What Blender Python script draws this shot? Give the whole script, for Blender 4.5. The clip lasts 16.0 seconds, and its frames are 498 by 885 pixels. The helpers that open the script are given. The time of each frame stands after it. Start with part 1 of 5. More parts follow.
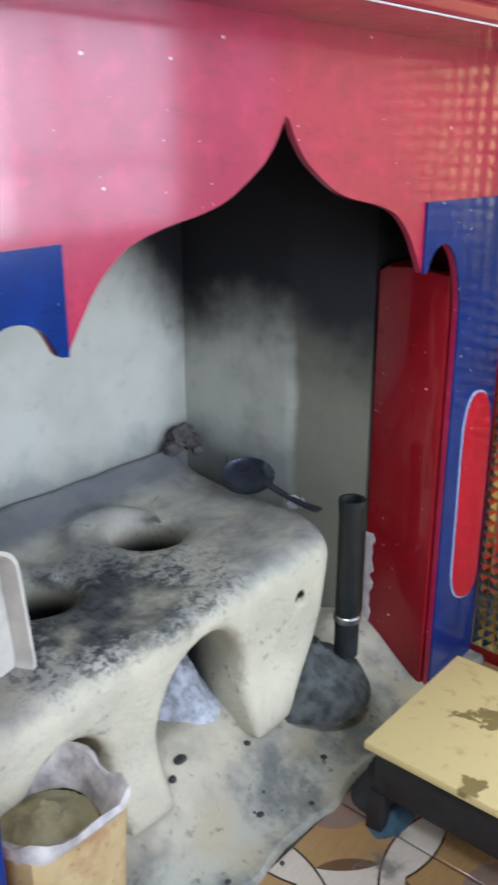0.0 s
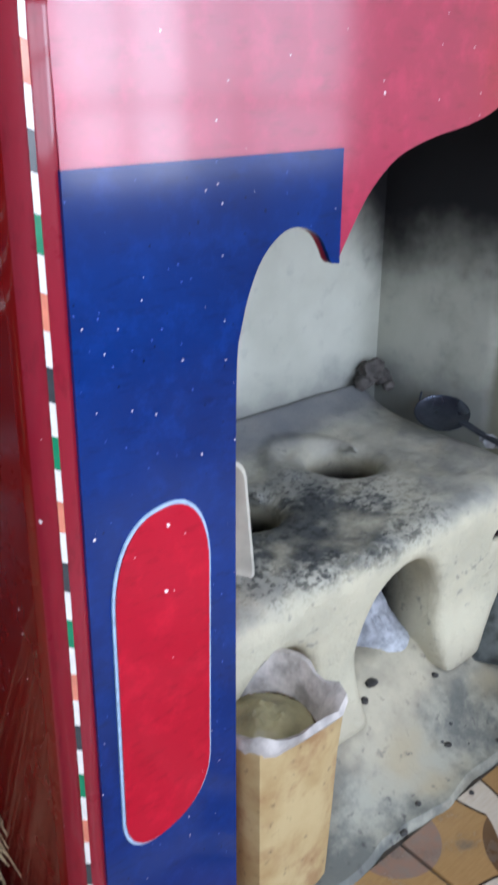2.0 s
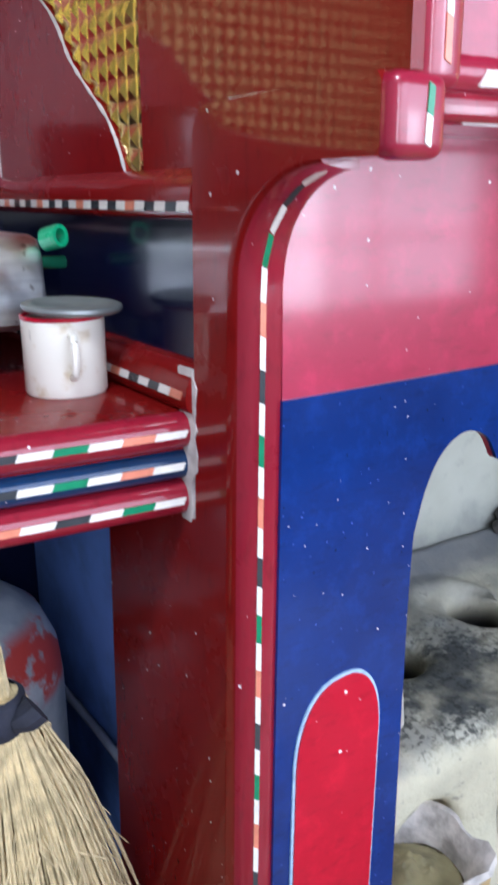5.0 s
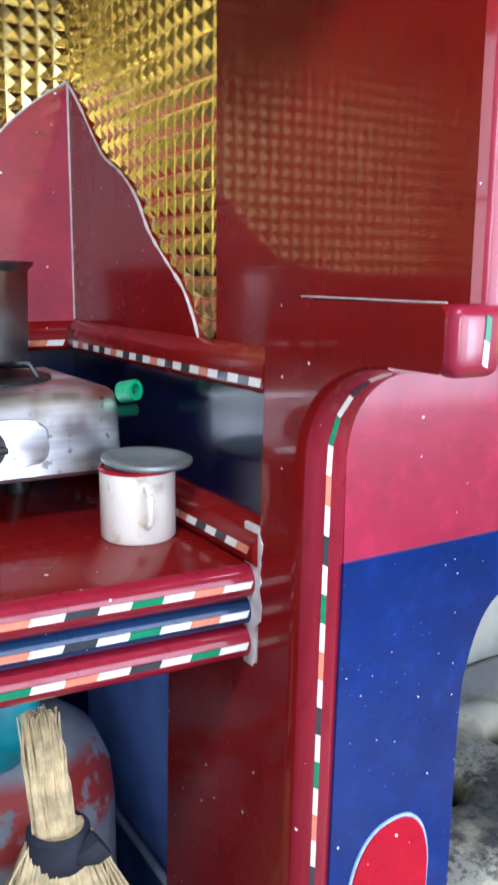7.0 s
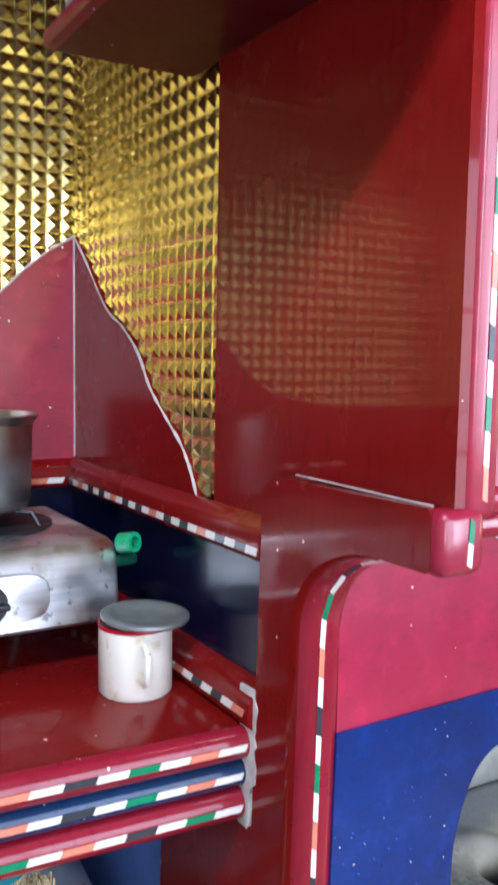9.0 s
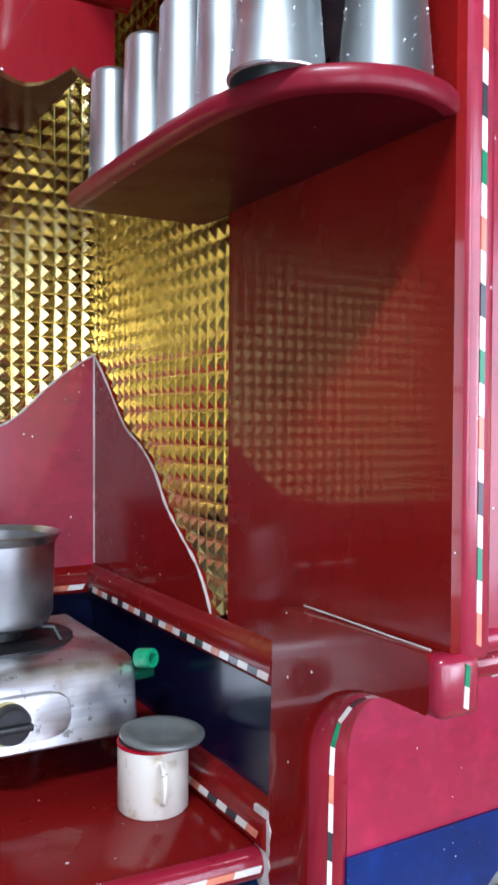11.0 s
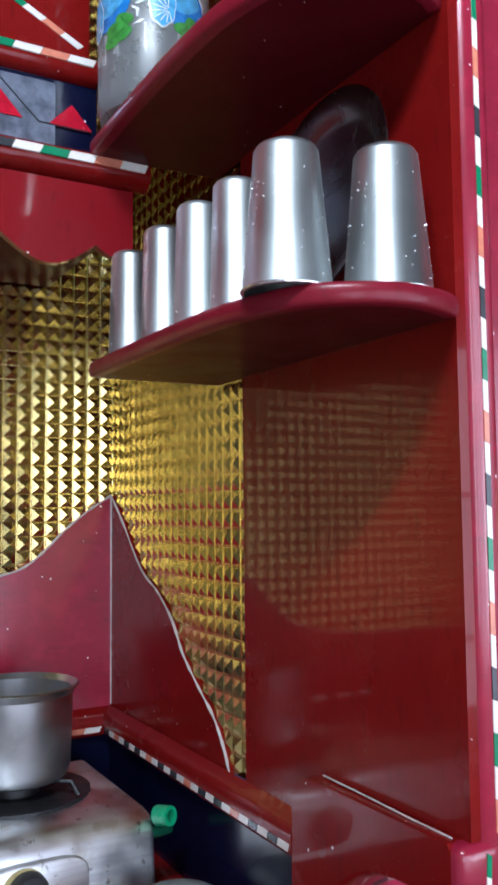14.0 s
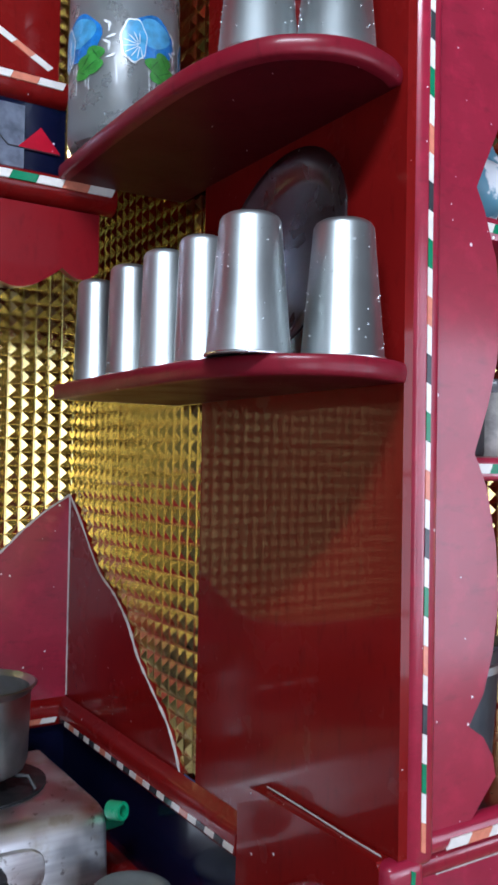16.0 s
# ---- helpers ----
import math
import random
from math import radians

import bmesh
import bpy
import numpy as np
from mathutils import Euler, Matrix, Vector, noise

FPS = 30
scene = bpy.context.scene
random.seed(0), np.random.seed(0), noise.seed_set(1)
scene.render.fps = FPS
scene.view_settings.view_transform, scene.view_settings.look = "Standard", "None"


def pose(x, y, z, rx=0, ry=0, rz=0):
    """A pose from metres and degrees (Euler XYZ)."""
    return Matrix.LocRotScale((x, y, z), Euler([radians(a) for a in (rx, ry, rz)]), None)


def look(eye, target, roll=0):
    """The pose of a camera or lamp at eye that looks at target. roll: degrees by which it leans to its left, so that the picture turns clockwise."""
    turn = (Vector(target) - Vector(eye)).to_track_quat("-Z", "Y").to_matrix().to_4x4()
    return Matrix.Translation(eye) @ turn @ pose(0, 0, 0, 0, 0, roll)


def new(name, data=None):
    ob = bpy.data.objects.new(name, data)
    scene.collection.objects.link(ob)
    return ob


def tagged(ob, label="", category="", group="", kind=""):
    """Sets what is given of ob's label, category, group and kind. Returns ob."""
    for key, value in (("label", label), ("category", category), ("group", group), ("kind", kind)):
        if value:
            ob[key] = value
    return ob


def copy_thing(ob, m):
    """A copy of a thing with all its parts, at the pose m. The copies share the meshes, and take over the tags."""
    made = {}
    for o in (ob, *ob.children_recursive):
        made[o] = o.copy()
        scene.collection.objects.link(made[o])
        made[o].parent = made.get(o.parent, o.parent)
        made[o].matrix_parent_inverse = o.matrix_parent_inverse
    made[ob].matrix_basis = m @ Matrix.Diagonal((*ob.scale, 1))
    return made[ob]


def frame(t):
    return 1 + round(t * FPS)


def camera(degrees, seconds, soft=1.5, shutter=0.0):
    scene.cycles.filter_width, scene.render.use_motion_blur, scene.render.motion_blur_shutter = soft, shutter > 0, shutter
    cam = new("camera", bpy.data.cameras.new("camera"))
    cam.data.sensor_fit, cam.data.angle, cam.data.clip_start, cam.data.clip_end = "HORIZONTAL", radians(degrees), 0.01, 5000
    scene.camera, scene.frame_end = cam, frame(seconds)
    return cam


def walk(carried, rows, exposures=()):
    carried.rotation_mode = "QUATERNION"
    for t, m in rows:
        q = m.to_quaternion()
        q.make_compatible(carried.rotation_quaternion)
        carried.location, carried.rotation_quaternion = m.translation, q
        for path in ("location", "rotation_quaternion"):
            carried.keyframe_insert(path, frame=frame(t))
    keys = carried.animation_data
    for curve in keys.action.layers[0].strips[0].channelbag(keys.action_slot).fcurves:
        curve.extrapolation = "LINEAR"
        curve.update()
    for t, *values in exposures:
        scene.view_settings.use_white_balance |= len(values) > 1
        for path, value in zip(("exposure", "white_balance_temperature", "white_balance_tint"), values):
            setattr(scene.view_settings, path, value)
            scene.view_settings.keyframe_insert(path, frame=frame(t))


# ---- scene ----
cam = camera(32.7, 16.0, 2.8, 0.6)
METRES, EYE, TILT, LEAN, TURN = 0.85, 0.995, -20.0, 0.0, -49.3
ROWS = [
    (0.0, 0.0, 0.0, 0.0, -0.0, -0.0, 0.0),
    (0.5, -0.0586, -0.0173, 0.0053, 2.23, 0.39, -0.89),
    (1.0, -0.1009, -0.0258, 0.0004, 4.53, 0.49, -1.66),
    (1.5, -0.1376, -0.0153, -0.0211, 7.06, -0.64, -2.68),
    (2.0, -0.1455, -0.0204, -0.0564, 8.43, -3.16, -3.03),
    (2.5, -0.1543, -0.0304, -0.0801, 8.98, -5.2, -3.34),
    (3.0, -0.1516, -0.0463, -0.0954, 9.87, -6.33, -3.46),
    (3.5, -0.1539, -0.0625, -0.0819, 10.48, -5.79, -3.57),
    (4.0, -0.1797, -0.0933, -0.0298, 12.74, -1.94, -4.06),
    (4.5, -0.1977, -0.1238, 0.0058, 14.47, 0.64, -4.72),
    (5.0, -0.2069, -0.1585, 0.0324, 15.75, 2.82, -5.28),
    (7.5, -0.2291, -0.2745, 0.1291, 17.11, 9.42, -6.73),
    (8.0, -0.2273, -0.2913, 0.1542, 16.23, 11.05, -6.76),
    (8.5, -0.2306, -0.3039, 0.1695, 16.25, 11.74, -6.88),
    (9.0, -0.2291, -0.3229, 0.1949, 16.64, 13.57, -7.01),
    (11.5, -0.1977, -0.4181, 0.2722, 17.99, 18.48, -6.49),
    (12.0, -0.1892, -0.4237, 0.288, 17.75, 19.66, -6.42),
    (12.5, -0.1841, -0.43, 0.3059, 18.18, 20.11, -5.6),
    (13.0, -0.1874, -0.4448, 0.3165, 18.79, 21.06, -5.43),
    (13.5, -0.1888, -0.456, 0.3285, 18.93, 22.14, -5.44),
    (14.0, -0.1972, -0.4712, 0.3405, 18.88, 23.32, -6.14),
    (14.5, -0.2033, -0.4797, 0.3537, 18.8, 24.0, -6.4),
    (15.0, -0.2033, -0.4871, 0.3679, 17.41, 23.53, -6.24),
    (15.5, -0.1931, -0.5194, 0.3981, 15.51, 22.3, -6.04),
    (16.0, -0.182, -0.5615, 0.4119, 15.36, 20.61, -6.54),
]
walk(cam, [(t, pose(0, 0, EYE, TILT, LEAN, TURN) @ pose(METRES * x, METRES * y, METRES * z, 90 + pitch, roll, yaw)) for t, x, y, z, yaw, pitch, roll in ROWS],
     exposures=[(0.0, -0.04, 5750, 11), (0.8, -0.12, 5750, 11), (3.0, -0.05, 5750, 11), (5.0, 0.08, 5750, 11), (7.5, 0.24, 5750, 11), (9.0, 0.12, 5750, 11), (11.5, -0.04, 5750, 11), (12.5, -0.17, 5750, 11), (14.0, -0.50, 5750, 11), (15.0, -0.64, 5750, 11), (16.0, -0.72, 5750, 11)])


# ---- world and light ----
world = bpy.data.worlds.new("world")
scene.world = world
world.use_nodes = True
nt = world.node_tree
sky = nt.nodes.new("ShaderNodeTexSky")
sky.sky_type, sky.sun_disc, sky.sun_elevation, sky.sun_rotation = "NISHITA", False, radians(40), radians(200)
nt.links.new(sky.outputs[0], nt.nodes["Background"].inputs[0])
nt.nodes["Background"].inputs[1].default_value = 0.10


def area_lamp(name, m, sx, sy, watts, colour):
    data = bpy.data.lights.new(name, "AREA")
    data.shape, data.size, data.size_y, data.energy, data.color = "RECTANGLE", sx, sy, watts, colour
    ob = new(name, data)
    ob.matrix_world = m
    return ob


# daylight through the curtained windows behind the camera, two clear panes, and the ceiling tube
area_lamp("window_daylight", look((1.125, -1.55, 1.33), (1.125, 0.0, 1.33)), 3.23, 1.42, 84, (0.83, 0.875, 1.0))
area_lamp("clear_panes", look((1.62, -1.535, 1.00), (1.62, 0.0, 1.00)), 0.54, 0.76, 11, (0.94, 0.95, 1.0))
area_lamp("small_window_daylight", look((-1.10, -1.55, 1.33), (-1.10, 0.0, 1.33)), 0.58, 1.42, 24, (0.86, 0.90, 1.0))
area_lamp("tube_light", look((-0.60, -0.20, 2.55), (0.2, 0.8, 1.2)), 0.55, 0.07, 32, (0.89, 0.95, 1.0))


# ---- materials ----
def mat_base(name, rough=0.5, metal=0.0):
    m = bpy.data.materials.new(name)
    m.use_nodes = True
    n, l = m.node_tree.nodes, m.node_tree.links
    b = n["Principled BSDF"]
    b.inputs["Roughness"].default_value, b.inputs["Metallic"].default_value = rough, metal
    geo = n.new("ShaderNodeNewGeometry")
    return m, n, l, b, geo.outputs["Position"]


def noise_of(n, l, pos, scale, detail=4, rough=0.55, stretch=None):
    if stretch:
        mp = n.new("ShaderNodeMapping")
        mp.inputs["Scale"].default_value = stretch
        l.new(pos, mp.inputs[0])
        pos = mp.outputs[0]
    t = n.new("ShaderNodeTexNoise")
    t.inputs["Scale"].default_value, t.inputs["Detail"].default_value, t.inputs["Roughness"].default_value = scale, detail, rough
    l.new(pos, t.inputs["Vector"])
    return t.outputs["Fac"]


def remap(n, l, fac, a, b, lo=0.0, hi=1.0):
    r = n.new("ShaderNodeMapRange")
    r.interpolation_type = "SMOOTHSTEP"
    for i, v in zip((1, 2, 3, 4), (a, b, lo, hi)):
        r.inputs[i].default_value = v
    l.new(fac, r.inputs[0])
    return r.outputs[0]


def blend(n, l, fac, a, b):
    mx = n.new("ShaderNodeMix")
    mx.data_type = "RGBA"
    for sock, v in ((mx.inputs[6], a), (mx.inputs[7], b)):
        if isinstance(v, tuple):
            sock.default_value = (*v, 1)
        else:
            l.new(v, sock)
    if isinstance(fac, float):
        mx.inputs[0].default_value = fac
    else:
        l.new(fac, mx.inputs[0])
    return mx.outputs[2]


def math_node(n, l, op, a, b):
    m = n.new("ShaderNodeMath")
    m.operation = op
    for i, v in enumerate((a, b)):
        if isinstance(v, (int, float)):
            m.inputs[i].default_value = v
        else:
            l.new(v, m.inputs[i])
    return m.outputs[0]


def bump(n, l, b, fac, strength, dist):
    bp = n.new("ShaderNodeBump")
    bp.inputs["Strength"].default_value, bp.inputs["Distance"].default_value = strength, dist
    l.new(fac, bp.inputs["Height"])
    l.new(bp.outputs[0], b.inputs["Normal"])


def spots(n, l, pos, scale, radius, share):
    """Sparse droplets: a mask of small round flecks."""
    warp = n.new("ShaderNodeVectorMath")
    warp.operation = "MULTIPLY_ADD"
    nz = n.new("ShaderNodeTexNoise")
    nz.inputs["Scale"].default_value = 90
    l.new(pos, nz.inputs["Vector"])
    l.new(nz.outputs["Color"], warp.inputs[0])
    warp.inputs[1].default_value = (0.004,) * 3
    l.new(pos, warp.inputs[2])
    v = n.new("ShaderNodeTexVoronoi")
    v.inputs["Scale"].default_value = scale
    l.new(warp.outputs[0], v.inputs["Vector"])
    near = math_node(n, l, "LESS_THAN", v.outputs["Distance"], radius)
    sep = n.new("ShaderNodeSeparateColor")
    l.new(v.outputs["Color"], sep.inputs[0])
    return math_node(n, l, "MULTIPLY", near, math_node(n, l, "LESS_THAN", sep.outputs[0], share))


def gloss_paint(name, colour, dark, rough=0.13, flecks=0.55, spec=0.35, coat=1.0, sheen=0.07, uneven=0.05, brush=0.0):
    """Oil paint on trowelled plaster, with splashes of whitewash."""
    m, n, l, b, pos = mat_base(name, rough)
    b.inputs["Coat Weight"].default_value, b.inputs["Coat Roughness"].default_value, b.inputs["Coat IOR"].default_value = coat, sheen, 1.5
    b.inputs["Specular IOR Level"].default_value = spec
    col = blend(n, l, remap(n, l, noise_of(n, l, pos, 7, 5), 0.2, 0.85), colour, dark)
    col = blend(n, l, remap(n, l, noise_of(n, l, pos, 60, 3), 0.58, 0.80, 0, 0.18), col, tuple(c * 0.5 for c in colour))
    streak = noise_of(n, l, pos, 110, 4, 0.6, (0.3, 0.3, 1) if brush else (1, 1, 0.3))
    col = blend(n, l, remap(n, l, streak, 0.52, 0.74, 0, 0.32), col, tuple(c * 0.35 for c in dark))
    if flecks:
        col = blend(n, l, spots(n, l, pos, 27, 0.046, flecks), col, (0.85, 0.78, 0.78))
        col = blend(n, l, spots(n, l, pos, 62, 0.048, flecks * 0.6), col, (0.80, 0.70, 0.72))
    if flecks > 1:
        col = blend(n, l, spots(n, l, pos, 105, 0.085, 0.30), col, tuple(c * 2.2 + 0.06 for c in colour))
        col = blend(n, l, spots(n, l, pos, 85, 0.10, 0.30), col, tuple(c * 0.25 for c in colour))
    l.new(col, b.inputs["Base Color"])
    l.new(remap(n, l, noise_of(n, l, pos, 16, 4), 0.3, 0.8, rough * 0.9, rough * 1.2), b.inputs["Roughness"])
    relief = noise_of(n, l, pos, 14, 2)
    if brush:
        # level brush marks and small runs in the paint
        relief = math_node(n, l, "ADD", relief, math_node(n, l, "MULTIPLY", noise_of(n, l, pos, 95, 3, 0.55, (0.10, 0.10, 1)), brush))
        mottle = remap(n, l, noise_of(n, l, pos, 34, 5, 0.65), 0.46, 0.72, 0, 0.45)
        l.new(blend(n, l, mottle, col, tuple(min(1, c * 1.45 + 0.004) for c in colour)), b.inputs["Base Color"])
    bump(n, l, b, relief, uneven, 0.003)
    return m


def plain(name, colour, rough=0.4, metal=0.0, var=0.25, scale=30, bumpy=0.0):
    m, n, l, b, pos = mat_base(name, rough, metal)
    f = noise_of(n, l, pos, scale, 5)
    l.new(blend(n, l, remap(n, l, f, 0.3, 0.75), colour, tuple(c * (1 - var) for c in colour)), b.inputs["Base Color"])
    l.new(remap(n, l, noise_of(n, l, pos, scale * 0.4, 4), 0.3, 0.75, rough * 0.8, min(1, rough * 1.35)), b.inputs["Roughness"])
    if bumpy:
        bump(n, l, b, f, bumpy, 0.004)
    return m


RED = gloss_paint("red_oil_paint", (0.190, 0.0060, 0.0052), (0.150, 0.0050, 0.0045), 0.25, 0.5, 0.08, 0.40, 0.05, 0.02)
PINK = gloss_paint("crimson_oil_paint", (0.37, 0.010, 0.052), (0.31, 0.008, 0.042), 0.33, 0.7, 0.40, 0.80, 0.10, 0.06, 0.35)
CRIMSON = gloss_paint("dark_crimson_oil_paint", (0.26, 0.010, 0.026), (0.21, 0.008, 0.020), 0.30, 0.5, 0.2, 0.8)
PLUM = gloss_paint("plum_oil_paint", (0.30, 0.011, 0.036), (0.24, 0.009, 0.029), 0.34, 0.8, 0.30, 1.0, 0.16, 0.06, 0.35)
BLUE = gloss_paint("blue_oil_paint", (0.001, 0.025, 0.165), (0.001, 0.014, 0.10), 0.40, 1.4, 0.06, 0.7, 0.13, 0.06, 0.5)
BAND_BLUE = gloss_paint("slate_blue_oil_paint", (0.004, 0.030, 0.095), (0.003, 0.020, 0.06), 0.3, 0.5, 0.2, 0.6, 0.12)
NAVY = gloss_paint("navy_oil_paint", (0.003, 0.005, 0.026), (0.003, 0.004, 0.018), 0.22, 0.3, 0.2, 0.5, 0.10)
# shelf crimson darkened: the shade on undersides is put into this colour
SHELF_SHADED = gloss_paint("shaded_crimson_shelf_paint", (0.085, 0.004, 0.008), (0.065, 0.003, 0.006), 0.42, 0.3, 0.06, 0.09, 0.12)
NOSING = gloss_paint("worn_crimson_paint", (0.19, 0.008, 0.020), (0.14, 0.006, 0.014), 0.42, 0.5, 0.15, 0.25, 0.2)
TIN = plain("dull_tin", (0.33, 0.36, 0.355), 0.5, 0.7, 0.25, 30)
SCARLET = gloss_paint("scarlet_oil_paint", (0.45, 0.006, 0.025), (0.38, 0.005, 0.020), 0.34, 1.0, 0.1, 0.2, 0.1, 0.05, 0.2)
PALE = plain("pale_blue_line", (0.42, 0.60, 0.78), 0.35, 0, 0.3, 120)
WHITE_TILE = plain("white_inlay", (0.80, 0.76, 0.70), 0.18, 0, 0.12, 90)
ORANGE_TILE = plain("orange_inlay", (0.70, 0.24, 0.15), 0.2, 0, 0.2, 90)
GREEN_TILE = plain("green_inlay", (0.015, 0.22, 0.10), 0.2, 0, 0.2, 90)
DARK_TILE = plain("charcoal_inlay", (0.045, 0.050, 0.055), 0.2, 0, 0.2, 90)
PLASTER = plain("raw_plaster", (0.60, 0.54, 0.51), 0.85, 0, 0.3, 60, 0.5)
GOLD = plain("gold_foil", (0.74, 0.595, 0.235), 0.165, 1.0, 0.10, 40)
# chalky blue, lightened in colour to make up for light missing under the counter
CHALKY = plain("chalky_blue_wall", (0.16, 0.29, 0.72), 0.55, 0, 0.65, 9, 0.2)
m, n, l, b, pos = mat_base("stained_brushed_steel", 0.42, 1.0)
sheet = blend(n, l, remap(n, l, noise_of(n, l, pos, 160, 3, 0.5, (0.08, 0.08, 1)), 0.3, 0.7), (0.90, 0.92, 0.92), (0.74, 0.76, 0.77))
sheet = blend(n, l, remap(n, l, noise_of(n, l, pos, 22, 5, 0.6), 0.54, 0.70, 0, 0.55), sheet, (0.50, 0.45, 0.34))
sheet = blend(n, l, remap(n, l, noise_of(n, l, pos, 48, 5, 0.65), 0.60, 0.68, 0, 0.7), sheet, (0.20, 0.18, 0.16))
l.new(sheet, b.inputs["Base Color"])
l.new(remap(n, l, noise_of(n, l, pos, 18, 4), 0.35, 0.7, 0.30, 0.52), b.inputs["Roughness"])
BRUSHED = m
DULL_TUMBLER = plain("dull_tumbler_steel", (0.62, 0.67, 0.67), 0.41, 1.0, 0.16, 9)
DEEP_RED = gloss_paint("deep_red_oil_paint", (0.24, 0.007, 0.012), (0.20, 0.006, 0.010), 0.3, 0.5, 0.12, 0.6)
STEEL = plain("steel", (0.80, 0.82, 0.82), 0.24, 1.0, 0.12, 14)
DULL_STEEL = plain("dull_aluminium", (0.50, 0.51, 0.52), 0.36, 1.0, 0.25, 25)
DARK_STEEL = plain("dark_steel", (0.16, 0.16, 0.17), 0.28, 1.0, 0.3, 25)
SOOTED = plain("burnt_black", (0.018, 0.018, 0.020), 0.45, 0, 0.4, 60, 0.3)
# walls and ceiling out of view, toned to set how much light they bounce
WALL = plain("dull_wall_paint", (0.46, 0.45, 0.44), 0.8, 0, 0.12, 8)
CEIL = plain("dark_ceiling", (0.10, 0.095, 0.09), 0.7, 0, 0.2, 8)


# hearth things are scaled about the camera's starting eye to fit the view
CAMERA_START, NEARER = Vector((0, 0, 0.995)), 0.89
HEARTH = Matrix.Translation(CAMERA_START) @ Matrix.Scale(NEARER, 4) @ Matrix.Translation(-CAMERA_START)


def hearth_coords(n, l, pos):
    """Undoes the hearth's scaling about the camera's start; its stains are laid out there."""
    v = n.new("ShaderNodeVectorMath")
    v.operation = "MULTIPLY_ADD"
    v.inputs[1].default_value = (1 / NEARER,) * 3
    v.inputs[2].default_value = CAMERA_START * (1 - 1 / NEARER)
    l.new(pos, v.inputs[0])
    return v.outputs[0]


def soot_shade_wall():
    """Limewashed mud plaster; smoke has blackened the upper part, and some shade is painted in."""
    m, n, l, b, pos = mat_base("smoked_shaded_plaster", 0.85)
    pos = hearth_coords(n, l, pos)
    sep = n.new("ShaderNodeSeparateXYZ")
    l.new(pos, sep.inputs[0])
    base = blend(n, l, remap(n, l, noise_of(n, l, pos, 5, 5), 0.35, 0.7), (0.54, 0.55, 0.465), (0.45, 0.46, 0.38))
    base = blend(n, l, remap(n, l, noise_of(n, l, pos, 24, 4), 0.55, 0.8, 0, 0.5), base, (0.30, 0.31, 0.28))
    # plaster darker in a ragged band just above the stove's top
    low_band = math_node(n, l, "ADD", sep.outputs[2], math_node(n, l, "MULTIPLY", math_node(n, l, "SUBTRACT", noise_of(n, l, pos, 10, 5, 0.6), 0.5), 0.14))
    base = blend(n, l, remap(n, l, low_band, 0.33, 0.43, 0.75, 0.0), base, (0.17, 0.18, 0.17))
    # the hollow by the jamb, its shade painted in as an olive tone
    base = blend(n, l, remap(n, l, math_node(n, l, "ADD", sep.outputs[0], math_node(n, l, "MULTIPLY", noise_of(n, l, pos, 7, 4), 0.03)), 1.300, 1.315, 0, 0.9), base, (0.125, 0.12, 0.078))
    # smoke soot by height; its slant also paints in the right side's shade
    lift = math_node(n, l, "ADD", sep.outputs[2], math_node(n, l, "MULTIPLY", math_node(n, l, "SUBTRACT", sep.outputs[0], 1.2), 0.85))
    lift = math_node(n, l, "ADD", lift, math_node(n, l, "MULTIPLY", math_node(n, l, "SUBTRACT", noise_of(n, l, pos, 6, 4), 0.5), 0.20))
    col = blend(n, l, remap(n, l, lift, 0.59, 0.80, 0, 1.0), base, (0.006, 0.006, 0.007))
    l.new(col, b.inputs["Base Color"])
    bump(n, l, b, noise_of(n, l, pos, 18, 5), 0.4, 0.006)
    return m


